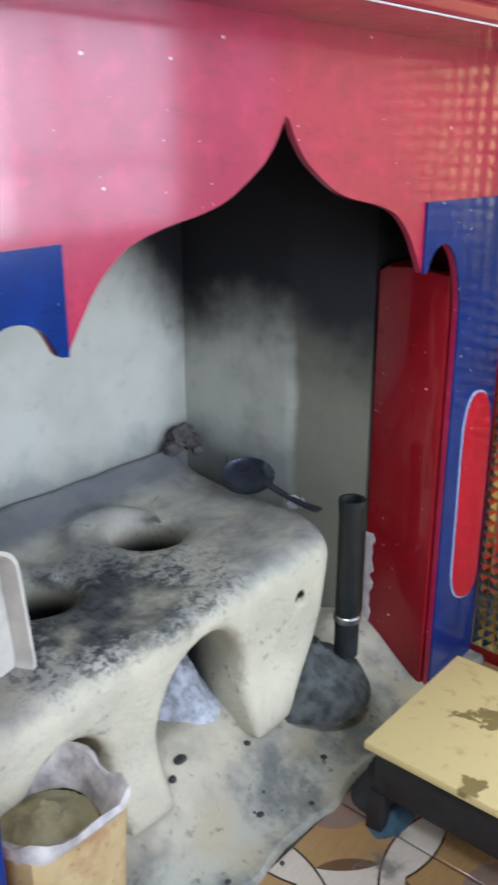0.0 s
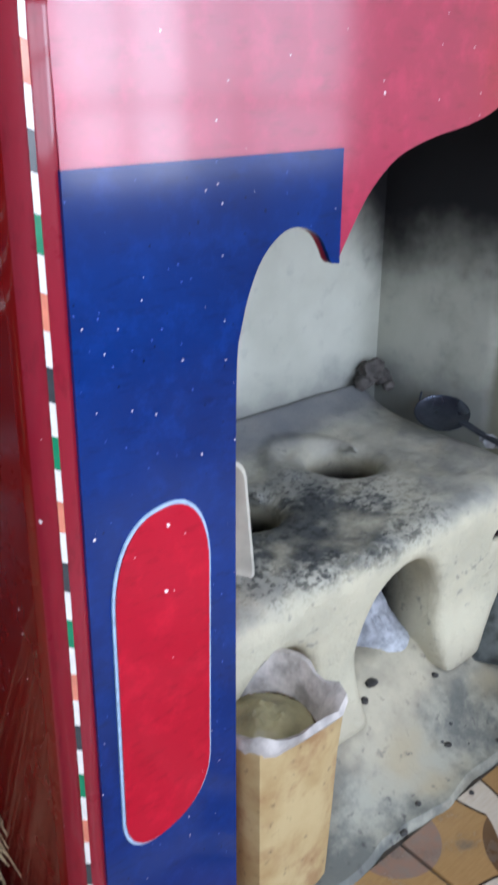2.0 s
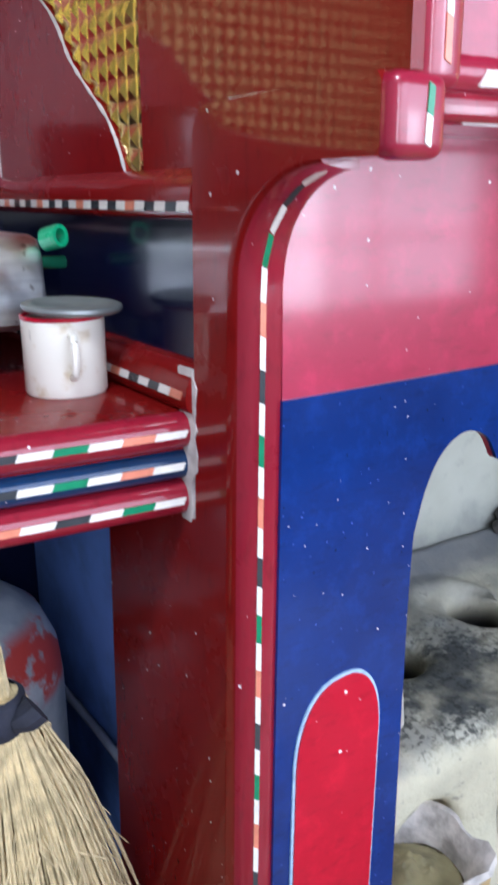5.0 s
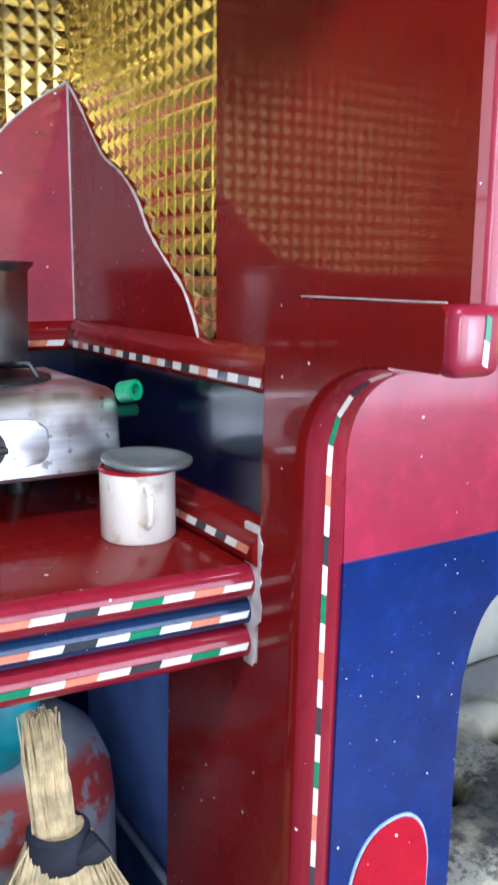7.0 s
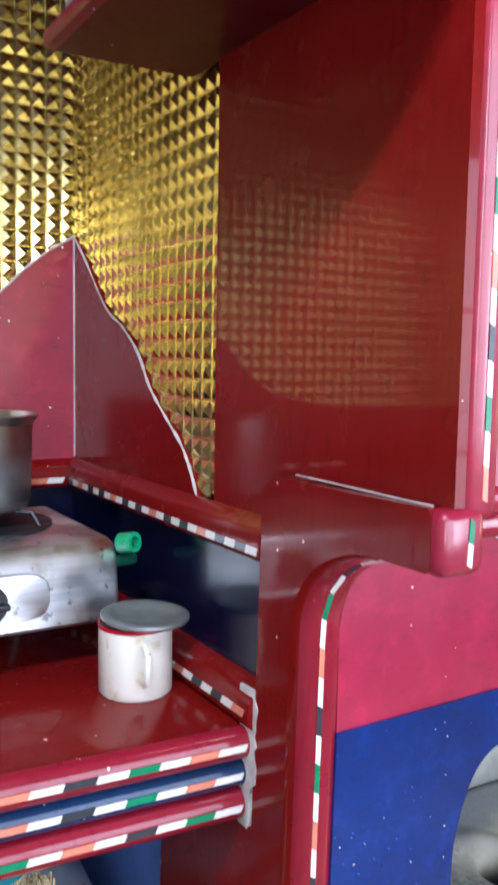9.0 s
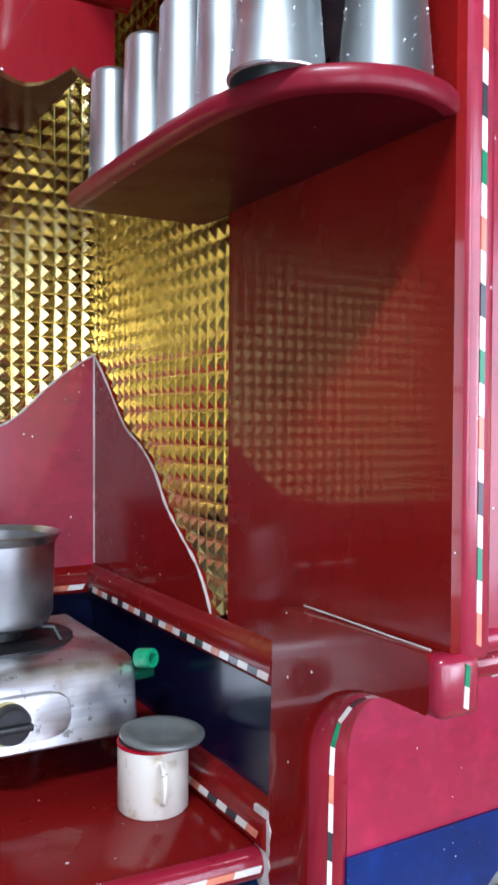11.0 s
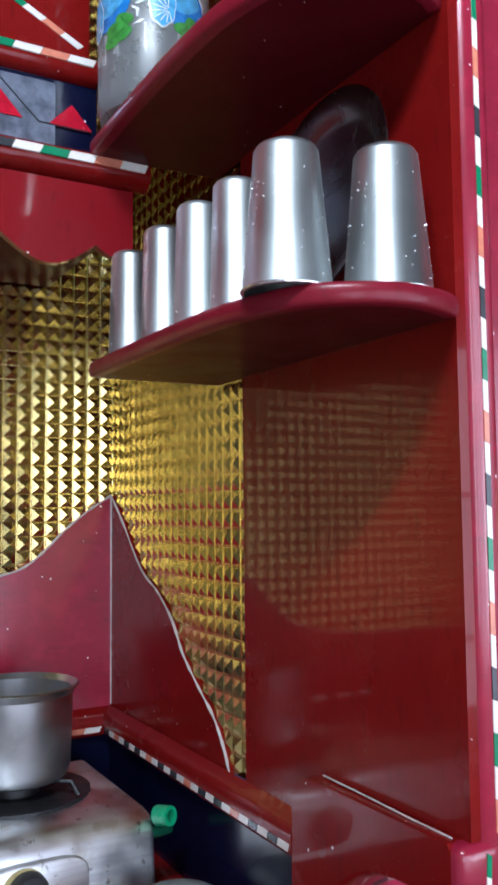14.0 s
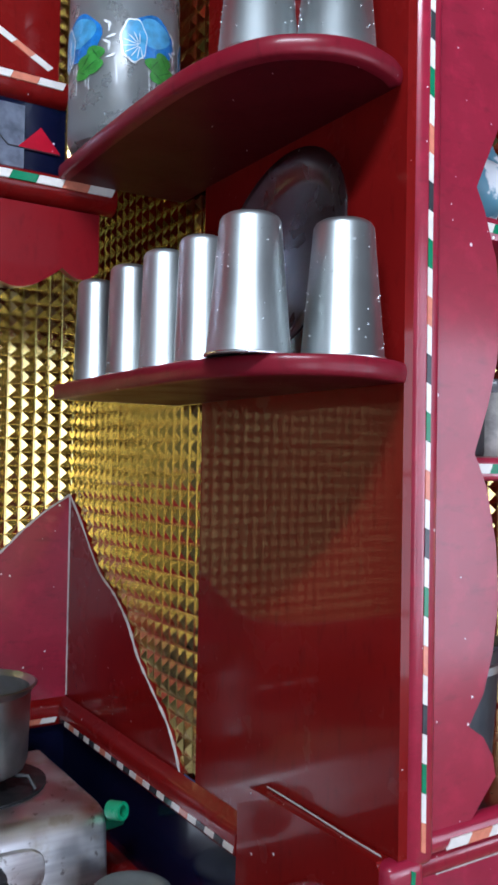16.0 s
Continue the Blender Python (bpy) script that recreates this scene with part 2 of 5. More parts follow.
def mud_mat():
    """Cream mud plaster, its flat top grey with ash and soot."""
    m, n, l, b, pos = mat_base("ash_stained_mud", 0.88)
    pos = hearth_coords(n, l, pos)
    geo = n.new("ShaderNodeNewGeometry")
    sep = n.new("ShaderNodeSeparateXYZ")
    l.new(pos, sep.inputs[0])
    base = blend(n, l, remap(n, l, noise_of(n, l, pos, 8, 5), 0.35, 0.7), (0.60, 0.565, 0.41), (0.50, 0.475, 0.35))
    base = blend(n, l, remap(n, l, noise_of(n, l, pos, 45, 4), 0.60, 0.72, 0, 0.6), base, (0.22, 0.21, 0.19))
    ash = blend(n, l, remap(n, l, noise_of(n, l, pos, 9, 6, 0.6), 0.36, 0.70), (0.42, 0.41, 0.335), (0.23, 0.235, 0.21))
    ash = blend(n, l, remap(n, l, noise_of(n, l, pos, 38, 5), 0.62, 0.74, 0, 0.5), ash, (0.09, 0.10, 0.105))
    # burnt-on soot between the two burner holes
    dist = n.new("ShaderNodeVectorMath")
    dist.operation = "DISTANCE"
    flat = n.new("ShaderNodeVectorMath")
    flat.operation = "MULTIPLY"
    flat.inputs[1].default_value = (1, 1.35, 0)
    l.new(pos, flat.inputs[0])
    l.new(flat.outputs[0], dist.inputs[0])
    dist.inputs[1].default_value = (0.735, 0.925 * 1.35, 0)
    ragged = math_node(n, l, "ADD", dist.outputs["Value"], math_node(n, l, "MULTIPLY", math_node(n, l, "SUBTRACT", noise_of(n, l, pos, 42, 6, 0.7), 0.5), 0.40))
    ash = blend(n, l, remap(n, l, ragged, 0.10, 0.20, 0.92, 0.0), ash, (0.038, 0.046, 0.050))
    flaked = math_node(n, l, "MULTIPLY", remap(n, l, noise_of(n, l, pos, 75, 6, 0.7), 0.50, 0.58), remap(n, l, dist.outputs["Value"], 0.16, 0.32, 0.85, 0.0))
    ash = blend(n, l, flaked, ash, (0.022, 0.026, 0.026))
    # ash darker towards the wall, ragged by noise
    ash = blend(n, l, remap(n, l, math_node(n, l, "ADD", sep.outputs[1], math_node(n, l, "MULTIPLY", noise_of(n, l, pos, 8, 4), 0.12)), 1.235, 1.30, 0, 0.75), ash, (0.12, 0.13, 0.145))
    h = math_node(n, l, "ADD", sep.outputs[2], math_node(n, l, "MULTIPLY", math_node(n, l, "SUBTRACT", noise_of(n, l, pos, 13, 5), 0.5), 0.09))
    top = remap(n, l, h, 0.255, 0.305)
    low = remap(n, l, h, 0.0, 0.07, 0.75, 0.0)
    col = blend(n, l, top, base, ash)
    col = blend(n, l, low, col, (0.43, 0.395, 0.29))
    # throats of the fire mouths: soot, with the tunnel's shade painted in
    deep = math_node(n, l, "MULTIPLY", remap(n, l, sep.outputs[1], 0.86, 0.965), remap(n, l, sep.outputs[2], 0.22, 0.285, 1, 0))
    deep = math_node(n, l, "MULTIPLY", deep, remap(n, l, sep.outputs[0], 1.02, 1.08, 1, 0))
    col = blend(n, l, deep, col, (0.012, 0.012, 0.013))
    # vent hole, its inner shade painted black onto the clay
    vd = n.new("ShaderNodeVectorMath")
    vd.operation = "DISTANCE"
    side = n.new("ShaderNodeVectorMath")
    side.operation = "MULTIPLY"
    side.inputs[1].default_value = (1, 0, 1)
    l.new(pos, side.inputs[0])
    l.new(side.outputs[0], vd.inputs[0])
    vd.inputs[1].default_value = (1.085, 0, 0.205)
    col = blend(n, l, remap(n, l, vd.outputs["Value"], 0.011, 0.014, 0, 1), (0.008, 0.008, 0.009), col)
    l.new(col, b.inputs["Base Color"])
    bump(n, l, b, noise_of(n, l, pos, 40, 6, 0.65), 0.8, 0.008)
    return m


def ash_floor_mat():
    m, n, l, b, pos = mat_base("ashy_cement", 0.85)
    base = blend(n, l, remap(n, l, noise_of(n, l, pos, 7, 6, 0.65), 0.42, 0.58), (0.36, 0.355, 0.285), (0.15, 0.158, 0.14))
    base = blend(n, l, remap(n, l, noise_of(n, l, pos, 5, 3), 0.46, 0.62), base, (0.38, 0.335, 0.225))
    base = blend(n, l, remap(n, l, noise_of(n, l, pos, 55, 5), 0.60, 0.74, 0, 0.85), base, (0.07, 0.07, 0.07))
    base = blend(n, l, spots(n, l, pos, 26, 0.08, 0.14), base, (0.05, 0.05, 0.05))
    # trodden mud of the apron, the same as the stove's
    sep = n.new("ShaderNodeSeparateXYZ")
    l.new(pos, sep.inputs[0])
    reach = math_node(n, l, "ADD", sep.outputs[1], math_node(n, l, "MULTIPLY", math_node(n, l, "SUBTRACT", noise_of(n, l, pos, 9, 5, 0.6), 0.5), 0.16))
    mud = blend(n, l, remap(n, l, noise_of(n, l, pos, 24, 5), 0.35, 0.7), (0.47, 0.43, 0.315), (0.35, 0.32, 0.24))
    mud = blend(n, l, remap(n, l, noise_of(n, l, pos, 50, 5), 0.60, 0.72, 0, 0.7), mud, (0.12, 0.11, 0.10))
    base = blend(n, l, remap(n, l, reach, 0.66, 0.735, 0, 0.92), base, mud)
    l.new(base, b.inputs["Base Color"])
    bump(n, l, b, noise_of(n, l, pos, 35, 6, 0.65), 0.6, 0.006)
    return m


SMOKED_SHADED, MUD, ASHFLOOR = soot_shade_wall(), mud_mat(), ash_floor_mat()


# ---- building tools ----
def finish(bm, smooth_angle=40):
    bmesh.ops.recalc_face_normals(bm, faces=bm.faces)
    lim = math.radians(smooth_angle)
    for f in bm.faces:
        f.smooth = True
    for e in bm.edges:
        e.smooth = not (len(e.link_faces) != 2 or e.calc_face_angle(0) > lim)


def part(name, bm, material, parent=None, label=""):
    finish(bm)
    me = bpy.data.meshes.new(name)
    bm.to_mesh(me)
    bm.free()
    for mt in (material if isinstance(material, list) else [material]):
        me.materials.append(mt)
    ob = new(name, me)
    ob.parent = parent
    if label:
        ob["label"] = label
    return ob


def thing(name, label, category, place=(0, 0, 0), group=""):
    ob = new(name)
    ob.empty_display_size = 0.05
    ob.location = place
    return tagged(ob, label, category, group)


def setting(name, bm, material, label, category):
    return tagged(part(name, bm, material), label, category, "", "structure")


def add_box(bm, x0, x1, y0, y1, z0, z1, bevel=0.0, seg=2):
    r = bmesh.ops.create_cube(bm, size=1, matrix=Matrix.LocRotScale(((x0 + x1) / 2, (y0 + y1) / 2, (z0 + z1) / 2), None, (x1 - x0, y1 - y0, z1 - z0)))
    if bevel:
        edges = {e for v in r["verts"] for e in v.link_edges}
        bmesh.ops.bevel(bm, geom=list(edges), offset=bevel, segments=seg, profile=0.5, affect="EDGES")
    return bm


def slab(x0, x1, y0, y1, z0, z1, bevel=0.0, seg=2):
    return add_box(bmesh.new(), x0, x1, y0, y1, z0, z1, bevel, seg)


def prism(pts, axis, a, b, bevel=0.0, bm=None):
    """A flat outline, thickened along one axis from a to b."""
    bm = bm or bmesh.new()
    place = {"x": lambda p, d: (d, p[0], p[1]), "y": lambda p, d: (p[0], d, p[1]), "z": lambda p, d: (p[0], p[1], d)}[axis]
    lo, hi = [bm.verts.new(place(p, a)) for p in pts], [bm.verts.new(place(p, b)) for p in pts]
    fa, fb = bm.faces.new(lo), bm.faces.new(hi[::-1])
    k = len(pts)
    for i in range(k):
        bm.faces.new((lo[i], hi[i], hi[(i + 1) % k], lo[(i + 1) % k]))
    if bevel:
        rim = [e for e in list(fa.edges) + list(fb.edges)]
        bmesh.ops.bevel(bm, geom=rim, offset=bevel, segments=2, profile=0.5, affect="EDGES")
    return bm


def lathe(profile, seg=40, bm=None, at=(0, 0, 0)):
    """Turns (radius, height) points about a vertical axis."""
    bm = bm or bmesh.new()
    rings = []
    for r, z in profile:
        if r < 1e-6:
            rings.append([bm.verts.new((at[0], at[1], at[2] + z))])
        else:
            rings.append([bm.verts.new((at[0] + r * math.cos(2 * math.pi * i / seg), at[1] + r * math.sin(2 * math.pi * i / seg), at[2] + z)) for i in range(seg)])
    for p, q in zip(rings, rings[1:]):
        for i in range(seg):
            j = (i + 1) % seg
            if len(p) == 1 and len(q) > 1:
                bm.faces.new((p[0], q[i], q[j]))
            elif len(q) == 1 and len(p) > 1:
                bm.faces.new((p[i], p[j], q[0]))
            elif len(p) > 1:
                bm.faces.new((p[i], p[j], q[j], q[i]))
    return bm


def tube(points, radius, seg=10, bm=None):
    """A round bar along a line of points, closed at both ends."""
    bm = bm or bmesh.new()
    pts = [Vector(p) for p in points]
    radii = radius if isinstance(radius, (list, tuple)) else [radius] * len(pts)
    rings = []
    for i, p in enumerate(pts):
        d = (pts[min(i + 1, len(pts) - 1)] - pts[max(i - 1, 0)]).normalized()
        u = d.cross(Vector((0, 0, 1)) if abs(d.z) < 0.9 else Vector((1, 0, 0))).normalized()
        w = d.cross(u)
        rings.append([bm.verts.new(p + radii[i] * (u * math.cos(2 * math.pi * k / seg) + w * math.sin(2 * math.pi * k / seg))) for k in range(seg)])
    for p, q in zip(rings, rings[1:]):
        for k in range(seg):
            bm.faces.new((p[k], p[(k + 1) % seg], q[(k + 1) % seg], q[k]))
    bm.faces.new(rings[0][::-1])
    bm.faces.new(rings[-1])
    return bm


def spline(pts, n=8):
    """A smooth line through the points (Catmull-Rom)."""
    pts = [Vector(p) for p in pts]
    out = []
    for i in range(len(pts) - 1):
        p0, p1, p2, p3 = pts[max(i - 1, 0)], pts[i], pts[i + 1], pts[min(i + 2, len(pts) - 1)]
        for k in range(n):
            t = k / n
            out.append(0.5 * (2 * p1 + (p2 - p0) * t + (2 * p0 - 5 * p1 + 4 * p2 - p3) * t * t + (3 * p1 - p0 - 3 * p2 + p3) * t ** 3))
    out.append(pts[-1])
    return out


# ---- inlay bands: small slanting tiles set into the mouldings ----
TILES = {}
ORDER = "WOWGWK"


def tile_mesh(kind, length, width, thick):
    key = (kind, round(length, 4), round(width, 4))
    if key not in TILES:
        s = width * 0.45
        pts = [(-length / 2 - s / 2, -width / 2), (length / 2 - s / 2, -width / 2), (length / 2 + s / 2, width / 2), (-length / 2 + s / 2, width / 2)]
        bm = prism(pts, "z", -thick, thick * 0.35)
        bmesh.ops.recalc_face_normals(bm, faces=bm.faces)
        me = bpy.data.meshes.new("inlay_tile")
        bm.to_mesh(me)
        bm.free()
        me.materials.append({"W": WHITE_TILE, "O": ORANGE_TILE, "G": GREEN_TILE, "K": DARK_TILE}[kind])
        TILES[key] = me
    return TILES[key]


def inlay(parent, path, normals, length=0.026, width=0.011, start=0, thick=0.002, order=ORDER, lag=0.0):
    """Lays tiles end to end along a path; normals give the way the band faces."""
    path = [Vector(p) for p in path]
    lens = [0.0]
    for a, b in zip(path, path[1:]):
        lens.append(lens[-1] + (b - a).length)
    d, k = length * (0.5 + lag), start
    while d < lens[-1] - length / 2:
        kind = order[k % len(order)]
        i = max(j for j in range(len(lens) - 1) if lens[j] <= d)
        f = (d - lens[i]) / max(lens[i + 1] - lens[i], 1e-9)
        p = path[i].lerp(path[i + 1], f)
        x = (path[i + 1] - path[i]).normalized()
        z = Vector(normals[min(i, len(normals) - 1)]).normalized()
        z = (z - x * z.dot(x)).normalized()
        y = z.cross(x)
        ob = new("inlay_tile", tile_mesh(kind, length * 0.99, width, thick))
        ob.matrix_world = Matrix((( x.x, y.x, z.x, p.x), (x.y, y.y, z.y, p.y), (x.z, y.z, z.z, p.z), (0, 0, 0, 1)))
        ob.parent = parent
        ob.matrix_parent_inverse = parent.matrix_world.inverted() if parent.parent is None and parent.type == "MESH" else Matrix.Identity(4)
        d += length
        k += 1


def half_round(name, a, b, radius, out, material, parent, label="", flat=0.5):
    """A rounded moulding from a to b that bulges along out."""
    a, b, out = Vector(a), Vector(b), Vector(out).normalized()
    d = (b - a).normalized()
    up = out.cross(d)
    bm = bmesh.new()
    ends = []
    for p in (a, b):
        ring = []
        for k in range(13):
            t = math.pi * (k / 12 - 0.5)
            ring.append(bm.verts.new(p + up * radius * math.sin(t) + out * radius * math.cos(t) * flat * 2))
        ends.append(ring)
    for k in range(12):
        bm.faces.new((ends[0][k], ends[0][k + 1], ends[1][k + 1], ends[1][k]))
    bm.faces.new(ends[0])
    bm.faces.new(ends[1])
    bm.faces.new((ends[0][0], ends[1][0], ends[1][12], ends[0][12]))
    return part(name, bm, material, parent, label)


# ---- the room: floor, closing walls, ceiling ----
FRONT, SIDE, UPPER, BACK = 0.62, 0.157, 0.174, 1.288
MID = 0.785


def lean(z):
    """The lower pillar spreads a little towards the floor."""
    return -0.020 * (0.95 - z)


bm = slab(-1.7, 3.0, -1.6, 1.45, -0.10, 0.0)
floor_ob = setting("floor", bm, plain("grout", (0.10, 0.085, 0.07), 0.7, 0, 0.3, 30), "dirty grout bed under patterned floor tiles", "floor")

setting("ceiling", slab(-1.7, 3.0, -1.6, 1.45, 2.70, 2.78), CEIL, "plain unseen ceiling, dark to limit bounced light", "ceiling")
setting("wall_west", slab(-1.78, -1.70, -1.6, 1.45, 0, 2.70), WALL, "plain grey-painted side wall", "wall")
bm = bmesh.new()
add_box(bm, -1.70, -1.40, -1.62, -1.50, 0, 2.70)
add_box(bm, -0.80, -0.50, -1.62, -1.50, 0, 2.70)
add_box(bm, 2.75, 3.02, -1.62, -1.50, 0, 2.70)
for x0, x1 in ((-1.40, -0.80), (-0.50, 2.75)):
    add_box(bm, x0, x1, -1.62, -1.50, 2.06, 2.70)
    add_box(bm, x0, x1, -1.62, -1.50, 0.0, 0.60)
setting("wall_south", bm, WALL, "plain painted wall with two bright windows", "wall")
win = thing("window_1", "wide bright window with a white frame", "window", (1.18, -1.525, 1.35))
win["kind"] = "structure"
for x in (-1.665, -0.955, -0.32, 0.16, 0.44, 0.72, 0.955, 1.565):
    part("window_frame", slab(x - 0.012, x + 0.012, 0.0, 0.02, -0.73, 0.70, 0.003), WALL, win)
for z in (-0.725, -0.46, 0.10, 0.695):
    part("window_frame", slab(-1.67, 1.57, 0.001, 0.019, z - 0.010, z + 0.010, 0.003), WALL, win)

# east wall beside the hearth, sheeted with embossed gold, and the room's turn beyond it
setting("wall_east", slab(1.40, 1.52, 0.10, 1.45, 0, 2.70), RED, "glossy dark red side wall beside the hearth", "wall")
setting("wall_return", slab(1.52, 3.0, 0.10, 0.20, 0, 2.70), WALL, "plain grey-painted return wall", "wall")
setting("wall_east_far", slab(2.95, 3.03, -1.62, 0.10, 0, 2.70), WALL, "plain grey-painted far wall", "wall")


def pyramids(n_u, n_v, origin, u, v, out, pitch=0.0227, height=0.0040, keep=None):
    """An embossed sheet: a grid of low square pyramids between narrow raised lines."""
    u, v, out, origin = Vector(u), Vector(v), Vector(out), Vector(origin)
    verts, faces = [], []
    g = 0.055
    for i in range(n_u):
        for j in range(n_v):
            if keep and not keep((i + 0.5) * pitch, (j + 0.5) * pitch):
                continue
            o = origin + u * (i * pitch) + v * (j * pitch)
            k = len(verts)
            for a, b, h in ((0, 0, .07), (1, 0, .07), (1, 1, .07), (0, 1, .07), (g, g, 0), (1 - g, g, 0), (1 - g, 1 - g, 0), (g, 1 - g, 0), (0.5 + random.uniform(-.015, .015), 0.5 + random.uniform(-.015, .015), 1)):
                verts.append(o + u * (a * pitch) + v * (b * pitch) + out * (height * h))
            for a, b in ((0, 1), (1, 2), (2, 3), (3, 0)):
                faces.append((k + a, k + b, k + 4 + b, k + 4 + a))
                faces.append((k + 4 + a, k + 4 + b, k + 8))
    me = bpy.data.meshes.new("gold_sheet")
    me.from_pydata([tuple(p) for p in verts], [], faces)
    me.materials.append(GOLD)
    return new("gold_sheet", me)


def gold_sheet(*args, **kw):
    return tagged(pyramids(*args, **kw), "embossed gold foil sheet with small pyramids on the wall", "wall panel", "gold sheets", "structure")


gold_sheet(22, 60, (1.397, 0.115, 0.035), (0, 1, 0), (0, 0, 1), (-1, 0, 0))

# ---- counter niche: gold sheets on the two walls behind the gas stove ----
setting("wall_niche_back", slab(-1.70, 0.20, BACK + 0.006, BACK + 0.12, 0, 2.70), NAVY, "dark blue painted wall behind the counter", "wall")
gold_sheet(52, 64, (UPPER + 0.007 - 52 * 0.0227, BACK + 0.005, 1.09), (1, 0, 0), (0, 0, 1), (0, -1, 0))
setting("wall_niche_side", slab(UPPER + 0.008, 0.30, 0.84, BACK + 0.12, 0, 2.70), CHALKY, "blue painted side wall of the counter niche", "wall")
gold_sheet(21, 64, (UPPER + 0.0075, 0.832, 1.085), (0, 1, 0), (0, 0, 1), (-1, 0, 0))

# red wavy dados standing a little proud of the gold
wave_side = [(p.x, p.y) for p in spline([(1.286, 1.427, 0), (1.235, 1.385, 0), (1.158, 1.315, 0), (1.095, 1.285, 0), (1.044, 1.250, 0), (1.008, 1.208, 0), (0.960, 1.172, 0), (0.917, 1.142, 0), (0.890, 1.110, 0), (0.874, 1.080, 0)], 5)]
dado = setting("trim_dado_side", prism(wave_side + [(1.286, 1.080)], "x", UPPER + 0.0020, UPPER + 0.010), RED, "dark red wavy painted dado below the gold sheet", "dado")
wave_back = [(p.x, p.y) for p in spline([(0.174, 1.427, 0), (0.135, 1.402, 0), (0.097, 1.372, 0), (0.060, 1.336, 0), (0.025, 1.312, 0), (-0.03, 1.298, 0), (-0.088, 1.278, 0), (-0.130, 1.235, 0), (-0.20, 1.185, 0), (-0.32, 1.165, 0), (-0.50, 1.16, 0), (-0.70, 1.16, 0)], 5)]
setting("trim_dado_back", prism(wave_back + [(-0.70, 1.080), (0.174, 1.080)], "y", BACK - 0.004, BACK + 0.008), PLUM, "plum-red wavy painted dado below the gold sheet", "dado")


def edge_line(pts, name, parent):
    return part(name, tube(pts, [0.0017 + random.uniform(-.0006, .0007) for _ in pts], 6), PLASTER, parent, "chipped whitish plaster edge")


edge_line([(UPPER + 0.0018, y, z) for y, z in wave_side], "chipped_edge", dado)
edge_line([(x, BACK - 0.0045, z) for x, z in wave_back], "chipped_edge", dado)
edge_line([(UPPER + 0.0012, BACK - 0.004, 1.09), (UPPER + 0.0012, BACK - 0.004, 1.425)], "chipped_edge", dado)

# navy splashback, and its rounded red rails with inlay
setting("wall_splashback", prism([(UPPER - 0.001, 0.700), (UPPER - 0.001, BACK - 0.003), (-0.9, BACK - 0.003), (-0.9, BACK + 0.004), (UPPER + 0.006, BACK + 0.004), (UPPER + 0.006, 0.700)], "z", 0.87, 1.060), NAVY, "glossy navy blue splashback above the red counter", "splashback")
RAIL = [(p.x, p.y) for p in spline([(0, 0, 0), (-0.012, 0.001, 0), (-0.0165, 0.006, 0), (-0.0180, 0.016, 0), (-0.0168, 0.028, 0), (-0.0125, 0.036, 0), (0, 0.044, 0)], 3)]
rail = tagged(part("trim_rail_side", prism(RAIL, "y", 0.7085, BACK - 0.003), RED), "rounded dark red rail with an inlaid chequered band", "rail", "", "structure")
rail.data.transform(Matrix.Translation((UPPER, 0, 1.044)))
inlay(rail, [(UPPER - 0.0178, 0.712, 1.056), (UPPER - 0.0178, BACK - 0.02, 1.056)], [(-1, 0, -0.10)], 0.021, 0.0085, 0, 0.002, "WKWKWO")
rail2 = tagged(part("trim_rail_back", prism(RAIL, "x", -0.9, UPPER), RED), "rounded dark red rail with an inlaid chequered band", "rail", "", "structure")
rail2.data.transform(Matrix.Translation((0, BACK - 0.003, 1.044)))
inlay(rail2, [(UPPER - 0.022, BACK - 0.0208, 1.056), (-0.35, BACK - 0.0208, 1.056)], [(0, -1, -0.1)], 0.026, 0.0085, 0, 0.002, "WOWKWO")
curb = tagged(part("trim_curb", prism([(p.x, p.y) for p in spline([(0, 0, 0), (-0.017, 0, 0), (-0.026, 0.008, 0), (-0.0275, 0.020, 0), (-0.023, 0.034, 0), (-0.012, 0.043, 0), (0, 0.046, 0)], 3)], "y", 0.7085, BACK - 0.003), RED), "low rounded red curb along the counter wall", "curb", "", "structure")
curb.data.transform(Matrix.Translation((UPPER, 0, 0.873)))
inlay(curb, [(UPPER - 0.0276, 0.716, 0.892), (UPPER - 0.0276, BACK - 0.05, 0.892)], [(-1, 0, 0.1)], 0.022, 0.0080, 1, 0.002, "WOWKWK")

# ---- the counter with three rounded bands ----
counter = thing("kitchen_counter", "glossy red cement counter with three rounded inlaid bands", "counter", (-0.4, 0.9, 0.80))


def under(parent, ob):
    ob.parent = parent
    ob.matrix_parent_inverse = Matrix.Translation(parent.location).inverted()
    return ob


top = under(counter, part("worktop", prism([(0.168, 0.727), (0.168, BACK - 0.006), (-1.0, BACK - 0.006), (-1.0, 0.803)], "z", 0.815, 0.875, 0.006), RED))
for zc, r, yy, mt, lab, st in ((0.8575, 0.0172, 0.728, CRIMSON, "crimson rounded edge band", 0), (0.8245, 0.0150, 0.733, BAND_BLUE, "blue rounded edge band", 0), (0.7905, 0.0172, 0.735, CRIMSON, "crimson rounded lower band", 2)):
    band = under(counter, half_round("edge_band", (-1.0, yy + 0.075, zc), (0.1545, yy, zc), r, (0, -1, 0), mt, None, lab, 0.45))
    n_t = [(0, -1, 0.05)]
    p = Vector((0, yy - r * 0.9 - 0.0005, zc))
    inlay(band, [(0.149, p.y, p.z), (-0.55, p.y + 0.045, p.z)], n_t, 0.031, 0.0066, st)
under(counter, part("underside", prism([(0.156, 0.747), (0.156, BACK - 0.006), (-1.0, BACK - 0.006), (-1.0, 0.82)], "z", 0.7735, 0.815), NAVY))
